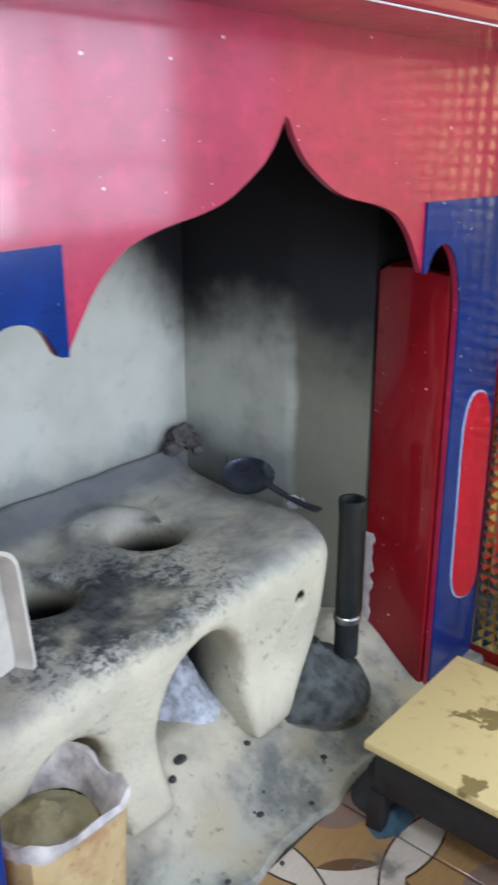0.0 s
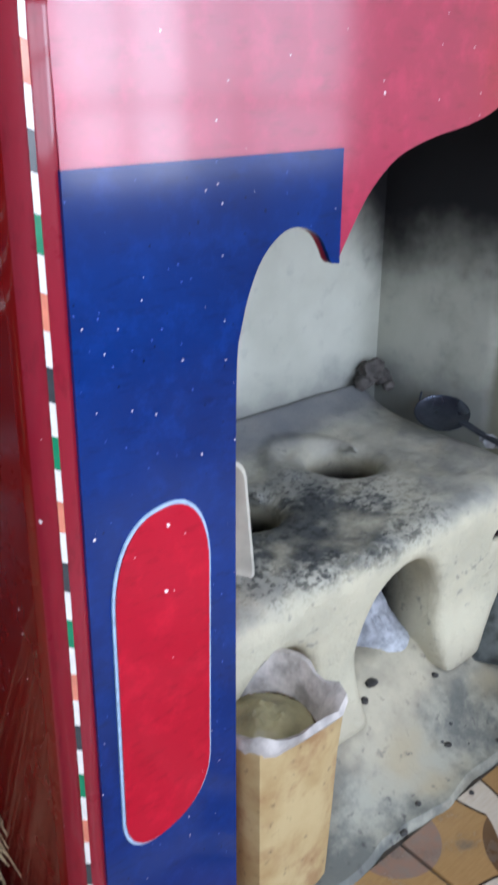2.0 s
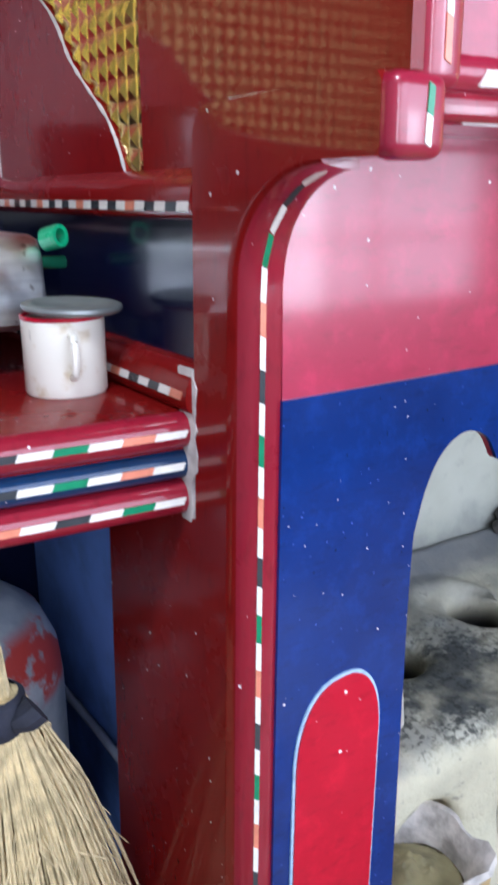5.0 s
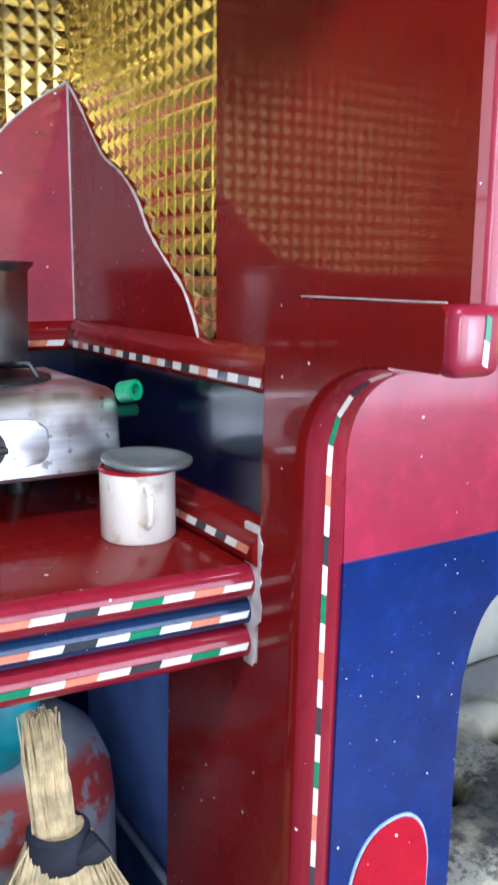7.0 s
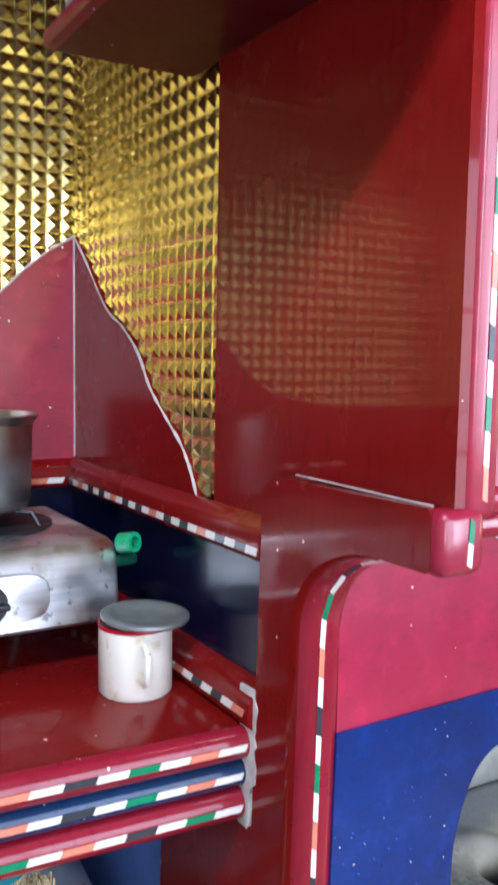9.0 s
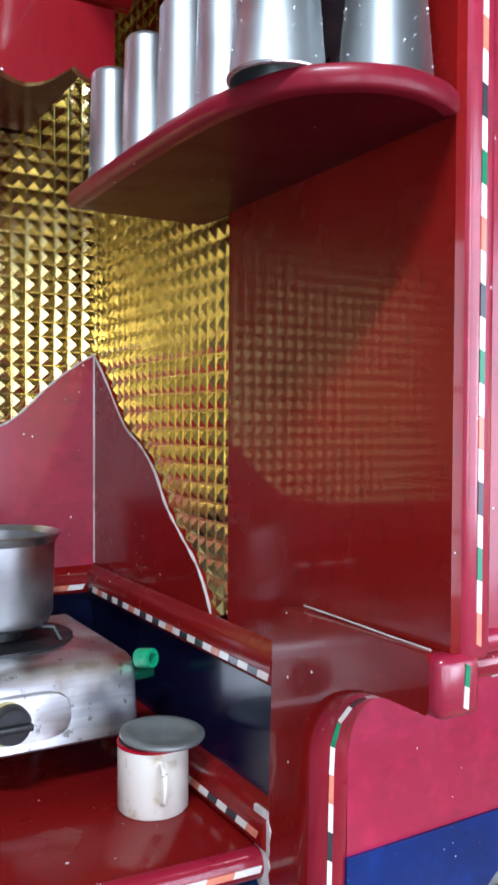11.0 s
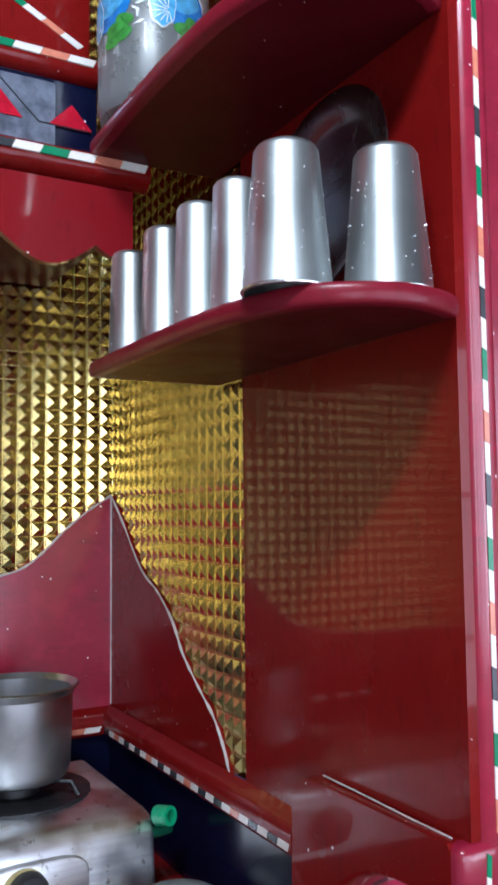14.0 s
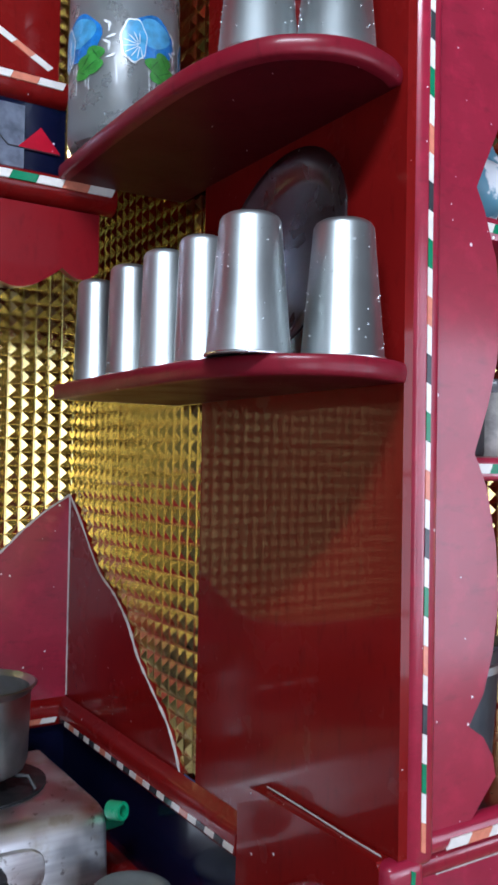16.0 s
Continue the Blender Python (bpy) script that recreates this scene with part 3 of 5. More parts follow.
jag = [(0.7045 + random.uniform(-.005, .004) + (0.008 if z < 0.82 else 0), z) for z in [0.768 + 0.0078 * k for k in range(20)]]
bm = prism([(0.735, 0.768)] + jag + [(0.735, 0.916)], "x", 0.1530, 0.1580, 0.001)
under(counter, part("plaster_seam", bm, PLASTER, None, "chipped white plaster seam"))

# ---- hearth front: pillars, ogee arch, cove ----
half = [(0.467, 0.805), (0.484, 0.832), (0.504, 0.860), (0.528, 0.882), (0.555, 0.897), (0.600, 0.909), (0.645, 0.917), (0.684, 0.928), (0.720, 0.947), (0.748, 0.966), (0.768, 0.988), (0.783, 1.014)]
arch_l = [(p.x, p.y) for p in spline([(x, z, 0) for x, z in half], 4)]
hook_l = [(p.x, p.y) for p in spline([(0.338, 0.02, 0), (0.340, 0.40, 0), (0.343, 0.700, 0), (0.350, 0.765, 0), (0.368, 0.812, 0), (0.392, 0.836, 0), (0.415, 0.841, 0), (0.438, 0.832, 0), (0.450, 0.816, 0), (0.454, 0.808, 0)], 4)] + [(0.458, 0.804)]


def flip(pts):
    return [(2 * MID - x, z) for x, z in pts][::-1]


opening = hook_l + arch_l
opening = opening + flip(opening)[1:]
outline = [(0.1898, 0.0), (0.338, 0.0)] + opening + [(2 * MID - 0.338, 0.0), (1.400, 0.0), (1.400, 1.112), (0.1898, 1.112)]
bm = prism(outline, "y", FRONT, FRONT + 0.009)
front = setting("wall_hearth_front", bm, PINK, "glossy crimson hearth front with an ogee arch", "wall")

# soffit under the cupboard
setting("wall_soffit", slab(0.187, 1.400, 0.488, FRONT + 0.008, 1.1112, 1.1192), PINK, "crimson soffit under the overhanging cupboard", "wall")

# painted panels, one coat of filler proud of the front
for side in (0, 1):
    pts = [(0.190 + lean(0.0), 0.012), (0.337, 0.012)] + [(x - 0.001, z) for x, z in hook_l[1:]] + [(0.466, 0.803), (0.466, 0.904), (0.188, 0.901)]
    pts = flip(pts) if side else pts
    panel = part("blue_panel", prism(pts, "y", FRONT - 0.0035, FRONT + 0.001), BLUE, front, "deep blue painted pillar panel")
    # straight sides, a full round top, and a skewed lower end
    ov = []
    for k in range(64):
        a = 2 * math.pi * k / 64
        c, q = math.cos(a), math.sin(a)
        x = 0.0505 * math.copysign(abs(c) ** 0.80, c)
        z = 0.098 + 0.084 * abs(q) ** 0.9 if q > 0 else -0.120 - 0.056 * abs(q) ** 0.9
        z += (0.007 if q > 0 else 0.013) * x / 0.0505
        ov.append((0.2525 + x + 0.004 * z / 0.18, 0.438 + z))
    big = [(0.2525 + (x - 0.2525) * 1.055, 0.438 + (z - 0.438) * 1.016) for x, z in ov]
    if side:
        ov, big = [[(x + 0.012, 0.373 + (z - 0.44) * 1.13) for x, z in flip(q)] for q in (ov, big)]
    ring = part("oval_border", prism(big, "y", FRONT - 0.0055, FRONT - 0.0030), PALE, panel, "pale blue painted border line")
    part("oval_panel", prism(ov, "y", FRONT - 0.0075, FRONT - 0.0050), SCARLET, panel, "scarlet painted oval")

# left pillar side, with its bracket curving forward under the cupboard
prof = [(0.912, 0.0), (0.912, 0.772), (0.708, 0.772), (0.706, 1.085)]
for k in range(7):
    a = math.radians(90 * k / 6)
    prof.append((0.676 + 0.030 * math.cos(a), 1.105 + 0.030 * math.sin(a)))
prof += [(0.476, 1.137), (0.472, 1.131), (0.472, 1.094), (0.476, 1.088), (0.505, 1.088)]
arc = []
for k in range(15):
    a = math.radians(90 * (1 - k / 14))
    arc.append((0.530 + (0.652 - 0.530) * math.cos(a), 0.995 + 0.093 * math.sin(a)))
prof += arc + [(0.652, 0.0)]


def sheared(bm):
    for v in bm.verts:
        if v.co.z < 0.95:
            v.co.x += lean(v.co.z)
    return bm


pillar = setting("wall_pillar_side", sheared(prism(prof, "x", SIDE, SIDE + 0.030)), RED, "glossy dark red pillar side with a curved bracket", "wall")

# rounded corner roll that follows the pillar's front edge and the bracket's curve
edge = [Vector((0, 0.652, 0.0)), Vector((0, 0.652, 0.5))] + [Vector((0, y, z)) for y, z in arc[::-1]]
bm = bmesh.new()
rings, face_dir, depth = [], [], []
for i, p in enumerate(edge):
    d = (edge[min(i + 1, len(edge) - 1)] - edge[max(i - 1, 0)]).normalized()
    fwd = Vector((0, -d.z, d.y))
    face_dir.append(fwd)
    u = max(0.0, (i - 3) / (len(edge) - 4))
    dep = 0.032 - 0.026 * u * u * (3 - 2 * u)
    depth.append(dep)
    ring = []
    for k in range(9):
        a = math.radians(90 * k / 8)
        ring.append(bm.verts.new(Vector((SIDE + 0.032 - 0.032 * math.cos(a), 0, 0)) + p + fwd * dep * math.sin(a)))
    ring.append(bm.verts.new(Vector((SIDE + 0.0335, 0, 0)) + p + fwd * (dep - 0.0005)))
    ring.append(bm.verts.new(Vector((SIDE + 0.0335, 0, 0)) + p))
    ring.append(bm.verts.new(Vector((SIDE, 0, 0)) + p))
    rings.append(ring)
for a, b in zip(rings, rings[1:]):
    for k in range(len(a)):
        j = (k + 1) % len(a)
        bm.faces.new((a[k], a[j], b[j], b[k]))
bm.faces.new(rings[0][::-1])
bm.faces.new(rings[-1])
for f in bm.faces:
    f.material_index = 1 if all(v.co.x < SIDE + 0.004 for v in f.verts) else 0
roll = setting("trim_pillar_roll", sheared(bm), [CRIMSON, RED], "rounded crimson pillar edge with inlaid coloured tiles", "trim")
mid_a = math.radians(62)
path, norms = [], []
for p, fwd, dep in zip(edge, face_dir, depth):
    q = Vector((SIDE + 0.032 - 0.0325 * math.cos(mid_a), 0, 0)) + p + fwd * (dep + 0.0005) * math.sin(mid_a)
    q.x += lean(q.z) if q.z < 0.95 else 0
    path.append(q)
    norms.append(Vector((-math.cos(mid_a), 0, 0)) + fwd * math.sin(mid_a))
inlay(roll, path, norms, 0.0275, 0.0046, 2, 0.002, ORDER, -0.25)

# bracket's end block with its small inlay
block = setting("trim_bracket_end", slab(SIDE + 0.0004, 0.203, 0.459, 0.486, 1.0855, 1.1372, 0.010, 4), PLUM, "rounded crimson bracket end", "trim")
inlay(block, [(0.184, 0.4588, 1.094), (0.186, 0.4588, 1.1305)], [(0, -1, 0)], 0.0175, 0.005, 2)
part("top_crack", tube([(UPPER - 0.003, 0.668, 1.1376), (UPPER - 0.004, 0.60, 1.1376), (UPPER - 0.006, 0.53, 1.1374), (UPPER - 0.006, 0.482, 1.1374)], 0.0009, 6), PLASTER, pillar, "chipped plaster seam")

# right jamb of the hearth
jamb_pts = [(FRONT + 0.013, 0.0), (0.765, 0.0), (0.768, 0.78), (0.745, 0.795), (0.70, 0.785), (FRONT + 0.013, 0.79)]
setting("wall_jamb_right", prism(jamb_pts, "x", 1.224, 1.29, 0.006), DEEP_RED, "deep red painted inner jamb of the hearth", "wall")
chips = [(0.7645, 0.10 + 0.0125 * k) for k in range(17)] + [(0.750 + random.uniform(-.006, .006), 0.30 - 0.0125 * k) for k in range(17)]
part("chipped_edge", prism(chips, "x", 1.2222, 1.2300), PLASTER, bpy.data.objects["wall_jamb_right"], "chipped pale plaster")
setting("wall_jamb_left", prism([(FRONT + 0.021, 0.0), (0.768, 0.0), (0.768, 0.78), (FRONT + 0.021, 0.79)], "x", 0.25, 0.336, 0.006), SCARLET, "scarlet painted inner jamb of the hearth", "wall")

# hearth recess, blackened by smoke, with some shade painted in
setting("wall_hearth_back", slab(0.20, 1.42, 1.150, 1.26, 0, 1.12), SMOKED_SHADED, "smoke-blackened plaster wall at the back of the hearth", "wall")
setting("wall_hearth_right", prism([(1.144, 1.150), (1.144, 0.905), (1.150, 0.885), (1.223, 0.772), (1.395, 0.772), (1.395, 1.150)], "z", 0, 1.12), SMOKED_SHADED, "smoke-blackened plaster side of the hearth", "wall")
setting("wall_hearth_left", slab(0.200, 0.300, 0.80, 1.150, 0, 1.12), SMOKED_SHADED, "smoke-blackened plaster side of the hearth", "wall")
setting("wall_hearth_hood", slab(0.31, 1.395, FRONT + 0.024, 1.26, 1.1212, 1.135), SMOKED_SHADED, "sooty underside of the hood", "wall")
setting("wall_smoke_shelf", slab(0.25, 1.395, FRONT + 0.0095, FRONT + 0.03, 1.04, 1.12), SMOKED_SHADED, "sooty inner face of the hearth front", "wall")

# ashy cement hearth floor with a worn lip
def ramp(a, b, v):
    t = min(1, max(0, (v - a) / (b - a)))
    return t * t * (3 - 2 * t)


def hearth_height(x, y):
    """The cement floor, with an apron of trodden mud rising to the stove's foot."""
    k = 0.5 * noise.noise((x * 9, y * 9, 3)) + 0.3 * noise.noise((x * 27, y * 27, 5)) + 0.2 * noise.noise((x * 60, y * 60, 8))
    up = ramp(0.60, 0.80, y) * ramp(0.46, 0.62, x)
    return 0.018 + 0.113 * up + (0.003 + 0.007 * up) * k


bm, rows = bmesh.new(), []
for j in range(61):
    row = []
    for i in range(127):
        x = 0.140 + 0.01 * i
        edge_y = 0.590 + 0.006 * math.sin(x * 34) + 0.006 * noise.noise((x * 22, 1, 0))
        y = edge_y + (1.16 - edge_y) * (j / 60) ** 1.25
        row.append(bm.verts.new((x, y, hearth_height(x, y) * (0.6 if j == 0 else 1))))
    rows.append(row)
for A, B in zip(rows, rows[1:]):
    for i in range(126):
        bm.faces.new((A[i], A[i + 1], B[i + 1], B[i]))
foot = [bm.verts.new((v.co.x, v.co.y - 0.002, 0.001)) for v in rows[0]]
for i in range(126):
    bm.faces.new((foot[i], foot[i + 1], rows[0][i + 1], rows[0][i]))
setting("floor_hearth", bm, ASHFLOOR, "ash-stained cement hearth floor with a worn edge", "hearth floor")


def nearer(ob, k=NEARER):
    """Scales a hearth thing about the camera's start, to fit the view."""
    ob.matrix_world = Matrix.Translation(CAMERA_START) @ Matrix.Scale(k, 4) @ Matrix.Translation(-CAMERA_START) @ ob.matrix_basis
    return ob


# ---- upper cupboard over the hearth ----
setting("wall_cupboard_side", add_box(slab(UPPER, UPPER + 0.028, 0.466, 0.832, 1.1372, 2.70), UPPER, UPPER + 0.028, 0.655, 0.832, 1.086, 1.1372), RED, "glossy dark red cupboard side reflecting the gold sheet", "wall")
setting("floor_cupboard", slab(SIDE + 0.03, 1.40, 0.50, BACK, 1.120, 1.1365), RED, "red base of the wall cupboard", "shelf")
post = setting("trim_cupboard_post", slab(UPPER + 0.0090, 0.2165, 0.4605, 0.498, 1.1260, 2.70, 0.011, 4), PLUM, "rounded crimson cupboard post with inlaid coloured tiles", "trim")
inlay(post, [(0.1985, 0.4602, 1.142), (0.1985, 0.4602, 2.6)], [(0, -1, 0)], 0.0262, 0.0052, 1)
scal = [(0.262, 1.145), (0.300, 1.185), (0.296, 1.205), (0.282, 1.226), (0.262, 1.239), (0.282, 1.268), (0.294, 1.305), (0.302, 1.357), (0.297, 1.413), (0.283, 1.468), (0.266, 1.500), (0.284, 1.546), (0.296, 1.590), (0.301, 1.637), (0.293, 1.693), (0.276, 1.738), (0.265, 1.758), (0.276, 1.782), (0.296, 1.824), (0.305, 1.88), (0.300, 1.95), (0.285, 2.00), (0.270, 2.03), (0.30, 2.10), (0.31, 2.2), (0.31, 2.70)]
setting("trim_cupboard_front", prism([(0.216, 1.143)] + [(x + 0.008, z) for x, z in scal] + [(0.216, 2.70)], "y", 0.474, 0.494), PLUM, "crimson scalloped cupboard front", "cupboard front")
sill = tagged(half_round("trim_cupboard_sill", (0.2035, 0.482, 1.140), (1.398, 0.482, 1.140), 0.013, (0, -1, 0), PLUM, None, "", 0.5), "crimson cupboard sill with inlaid tiles", "sill", "", "structure")
inlay(sill, [(0.240, 0.4692, 1.1365), (0.75, 0.4692, 1.1365)], [(0, -1, -0.15)], 0.028, 0.010, 0)
# darker crimson than the front: the overhang's shade is put into the bead's colour
setting("trim_hood_bead", slab(0.203, 1.398, 0.472, 0.494, 1.109, 1.129, 0.006, 3), CRIMSON, "rounded bead above the cove, its shade painted as dark crimson", "trim")
part("seam", tube([(0.23, 0.476, 1.1092), (0.8, 0.4745, 1.1080), (1.39, 0.4745, 1.1080)], 0.0011, 6), PLASTER, front, "whitish plaster seam")
setting("wall_cupboard_back", slab(0.202, 1.40, 0.760, 0.80, 1.137, 2.70), RED, "red back of the wall cupboard", "wall")
gold_sheet(22, 66, (0.205, 0.758, 1.14), (1, 0, 0), (0, 0, 1), (0, -1, 0))
for z in (1.484, 1.736):
    sh = tagged(part("trim_cupboard_shelf", slab(0.204, 1.40, 0.512, 0.758, z - 0.012, z + 0.014, 0.006), PLUM), "crimson cupboard shelf with an inlaid edge", "shelf", "", "structure")
    inlay(sh, [(0.25, 0.5118, z + 0.001), (0.60, 0.5118, z + 0.001)], [(0, -1, 0)], 0.030, 0.010, 0)
setting("wall_cupboard_closing", slab(0.72, 0.75, 0.50, 0.76, 1.137, 2.70), RED, "red cupboard partition", "wall")
setting("wall_cupboard_rest", slab(0.75, 1.40, 0.494, 0.52, 1.137, 2.70), PINK, "crimson front of the closed cupboard", "wall")

# ---- corner shelves on the niche side ----


def corner_shelf(z0, z1, shift):
    pts = [(UPPER + 0.004, 0.478 + shift), (0.173, 0.466 + shift), (0.152, 0.456 + shift), (0.118, 0.450 + shift), (0.090, 0.455 + shift), (0.066, 0.468 + shift), (0.044, 0.488 + shift), (0.027, 0.522 + shift), (0.014, 0.580 + shift), (0.009, 0.660 + shift), (0.008, 0.78), (0.010, 0.905)]
    crv = [(p.x, p.y) for p in spline([(x, y, 0) for x, y in pts[1:]], 5)]
    ob = thing("corner_shelf", "", "", (0.09, 0.70, z0))
    inner = [(x + (UPPER - x) * 0.035, y + 0.004) for x, y in crv]
    under(ob, part("slab", prism([pts[0]] + inner + [(UPPER + 0.004, 0.903)], "z", z0, z1 - 0.001), SHELF_SHADED, None, "crimson cement slab, its shade painted into the colour"))
    # rounded nosing that follows the slab's free edge
    bm, last = bmesh.new(), None
    half_t, mid_z = (z1 - z0) / 2, (z1 + z0) / 2
    for i, (x, y) in enumerate(crv):
        (xa, ya), (xb, yb) = crv[max(i - 1, 0)], crv[min(i + 1, len(crv) - 1)]
        d = Vector((xb - xa, yb - ya, 0)).normalized()
        out = Vector((d.y, -d.x, 0))
        out = out if out.x < 0.3 and out.dot(Vector((-0.7, -0.7, 0))) > -0.2 else -out
        ring = [bm.verts.new(Vector((x, y, mid_z)) + out * (0.0035 * math.cos(t)) + Vector((0, 0, (half_t + 0.0004) * math.sin(t)))) for t in [math.pi * (k / 8 - 0.5) for k in range(9)]]
        ring += [bm.verts.new(Vector((x, y, z1 + 0.0004)) - out * 0.010), bm.verts.new(Vector((x, y, z0 - 0.0004)) - out * 0.010)]
        if last:
            for k in range(11):
                bm.faces.new((last[k], last[(k + 1) % 11], ring[(k + 1) % 11], ring[k]))
        else:
            bm.faces.new(ring)
        last = ring
    bm.faces.new(last[::-1])
    under(ob, part("nosing", bm, NOSING, None, "rounded crimson shelf edge"))
    return tagged(ob, "dark red rounded cement corner shelf carrying steel tumblers", "shelf", "corner shelves")


corner_shelf(1.561, 1.578, 0.0)
corner_shelf(1.833, 1.850, 0.010)

# ---- hanging cabinet over the gas stove ----
cab = thing("hanging_cabinet", "dark red hanging cabinet with navy patterned band and scalloped valance", "cabinet", (-0.4, 1.1, 1.75))
under(cab, part("body", slab(-1.0, 0.015, 0.935, BACK - 0.005, 1.78, 2.66), RED))
# underside takes the darkened crimson, so its shade is in the colour
under(cab, part("underside_board", slab(-1.0, 0.066, 0.922, BACK - 0.005, 1.765, 1.80), SHELF_SHADED))
vp = []
marks = [0.067, 0.019] + [0.019 - 0.115 * k for k in range(1, 9)]
for x1, x0 in zip(marks, marks[1:]):
    for j in range(13):
        t = j / 12
        vp.append((x1 + (x0 - x1) * t, 1.726 - (0.030 if x1 < 0.05 else 0.012) * math.sin(math.pi * t)))
# the valance's low light is put into its colour by this deeper red
under(cab, part("valance", prism([(0.067, 1.80)] + vp + [(vp[-1][0], 1.80)], "y", 0.918, 0.930), DEEP_RED, None, "deep red scalloped valance, dimness painted into its colour"))
low = under(cab, half_round("lower_rail", (-1.0, 0.925, 1.822), (0.086, 0.925, 1.822), 0.020, (0, -1, 0), RED, None, "rounded dark red rail", 0.5))
inlay(low, [(0.08, 0.9048, 1.827), (-0.5, 0.9048, 1.827)], [(0, -1, 0.2)], 0.033, 0.011, 0)
upr = under(cab, half_round("upper_rail", (-1.0, 0.928, 1.944), (0.020, 0.928, 1.944), 0.018, (0, -1, 0), RED, None, "rounded dark red rail", 0.5))
inlay(upr, [(0.014, 0.9098, 1.949), (-0.5, 0.9098, 1.949)], [(0, -1, 0.2)], 0.033, 0.010, 0)
under(cab, part("tile_band", slab(-1.0, 0.022, 0.926, 0.940, 1.84, 1.93), NAVY, None, "navy painted band"))
SILVER = plain("silvered_tile", (0.30, 0.34, 0.44), 0.18, 0.5, 0.6, 50)
for k in range(5):
    x = -0.031 - k * 0.142
    under(cab, part("silver_tile", slab(x - 0.10, x, 0.9235, 0.927, 1.843, 1.920), SILVER, None, "shiny silver tile"))
    for cx in (x + 0.020, x - 0.066):
        under(cab, part("red_triangle", prism([(cx - 0.028, 1.868), (cx + 0.026, 1.868), (cx, 1.897)], "y", 0.9215, 0.9262), SCARLET, None, "red triangle inlay"))
    under(cab, part("scored_line", tube([(x - 0.075, 0.9228, 1.92), (x - 0.02, 0.9228, 1.868), (x + 0.045, 0.9228, 1.868)], 0.001, 5), DARK_TILE, None))
under(cab, part("gable", prism([(0.012, 1.955), (0.006, 1.982), (-0.09, 2.033), (-0.33, 2.14), (-1.0, 2.14), (-1.0, 1.955)], "y", 0.922, 0.936), RED, None, "dark red sloping gable"))

slope = cab.children[-1]
inlay(slope, [(0.000, 0.9218, 1.972), (-0.095, 0.9218, 2.020), (-0.335, 0.9218, 2.125)], [(0, -1, 0)], 0.026, 0.008, 0)

# ---- mud stove, shaped as one smooth body with fire holes ----
def smax(a, b, k):
    h = np.clip(0.5 - 0.5 * (b - a) / k, 0, 1)
    return b * (1 - h) + a * h + k * h * (1 - h)


def smin(a, b, k):
    return -smax(-a, -b, k)


def surface_nets(field, lo, step):
    """Quads of the zero surface of a sampled field (inside is negative)."""
    inside = field < 0
    nx, ny, nz = field.shape
    idx = -np.ones((nx - 1, ny - 1, nz - 1), int)
    corners = [(i, j, k) for i in (0, 1) for j in (0, 1) for k in (0, 1)]
    count = sum(inside[i:nx - 1 + i, j:ny - 1 + j, k:nz - 1 + k].astype(int) for i, j, k in corners)
    cells = np.argwhere((count > 0) & (count < 8))
    acc, tot = np.zeros((len(cells), 3)), np.zeros(len(cells))
    for a in corners:
        for ax in range(3):
            if a[ax]:
                continue
            b = tuple(c + (1 if i == ax else 0) for i, c in enumerate(a))
            fa = field[cells[:, 0] + a[0], cells[:, 1] + a[1], cells[:, 2] + a[2]]
            fb = field[cells[:, 0] + b[0], cells[:, 1] + b[1], cells[:, 2] + b[2]]
            cross = (fa < 0) != (fb < 0)
            t = np.where(cross, fa / np.where(cross, fa - fb, 1), 0)
            for c in range(3):
                acc[:, c] += np.where(cross, a[c] + (t if c == ax else 0), 0)
            tot += cross
    verts = (cells + acc / tot[:, None]) * step + np.array(lo)
    idx[cells[:, 0], cells[:, 1], cells[:, 2]] = np.arange(len(cells))
    faces = []
    for ax in range(3):
        o = [0, 0, 0]
        o[ax] = 1
        s0 = inside[:nx - o[0], :ny - o[1], :nz - o[2]]
        s1 = inside[o[0]:, o[1]:, o[2]:]
        u, v = [c for c in range(3) if c != ax]
        for p in np.argwhere(s0 != s1):
            if p[u] < 1 or p[v] < 1 or p[u] >= idx.shape[u] or p[v] >= idx.shape[v] or p[ax] >= idx.shape[ax]:
                continue
            q = []
            for du, dv in ((1, 1), (0, 1), (0, 0), (1, 0)):
                c = list(p)
                c[u] -= du
                c[v] -= dv
                q.append(idx[tuple(c)])
            if min(q) >= 0:
                faces.append(tuple(int(i) for i in (q if s0[tuple(p)] == (ax != 1) else q[::-1])))
    return verts, faces


STEP, LO = 0.009, (0.28, 0.72, -0.02)
gx, gy, gz = np.meshgrid(*[LO[i] + STEP * np.arange(n) for i, n in enumerate((112, 66, 48))], indexing="ij")
wob = 0.5 * (0.006 * np.sin(gx * 17 + gy * 11) + 0.005 * np.sin(gy * 23 - gx * 9 + gz * 14) + 0.003 * np.sin(gx * 51) * np.sin(gy * 47 + 1))
right = 1.243 - 0.160 * np.clip((0.17 - gz) / 0.17, 0, 1) ** 1.6
fronty = 0.800 + 0.030 * np.clip(1 - gz / 0.29, 0, 1) - 0.045 * np.clip(1 - gz / 0.12, 0, 1) ** 2 + 0.10 * np.clip((gx - 1.13) / 0.12, 0, 1) ** 2
topz = 0.296 + 0.05 * np.clip((gy - 1.14) / 0.14, 0, 1) ** 2 + wob
d = smax(smax(0.85 * (gx - right), fronty - gy + 0.5 * wob, 0.07), gz - topz, 0.045)
d = smax(d, gy - 1.286, 0.01)
d = smax(d, 0.305 - gx, 0.01)
# main fire mouth, a low tunnel under the burner
fx = 0.842 + 0.10 * np.clip(gy - 0.85, 0, 1)
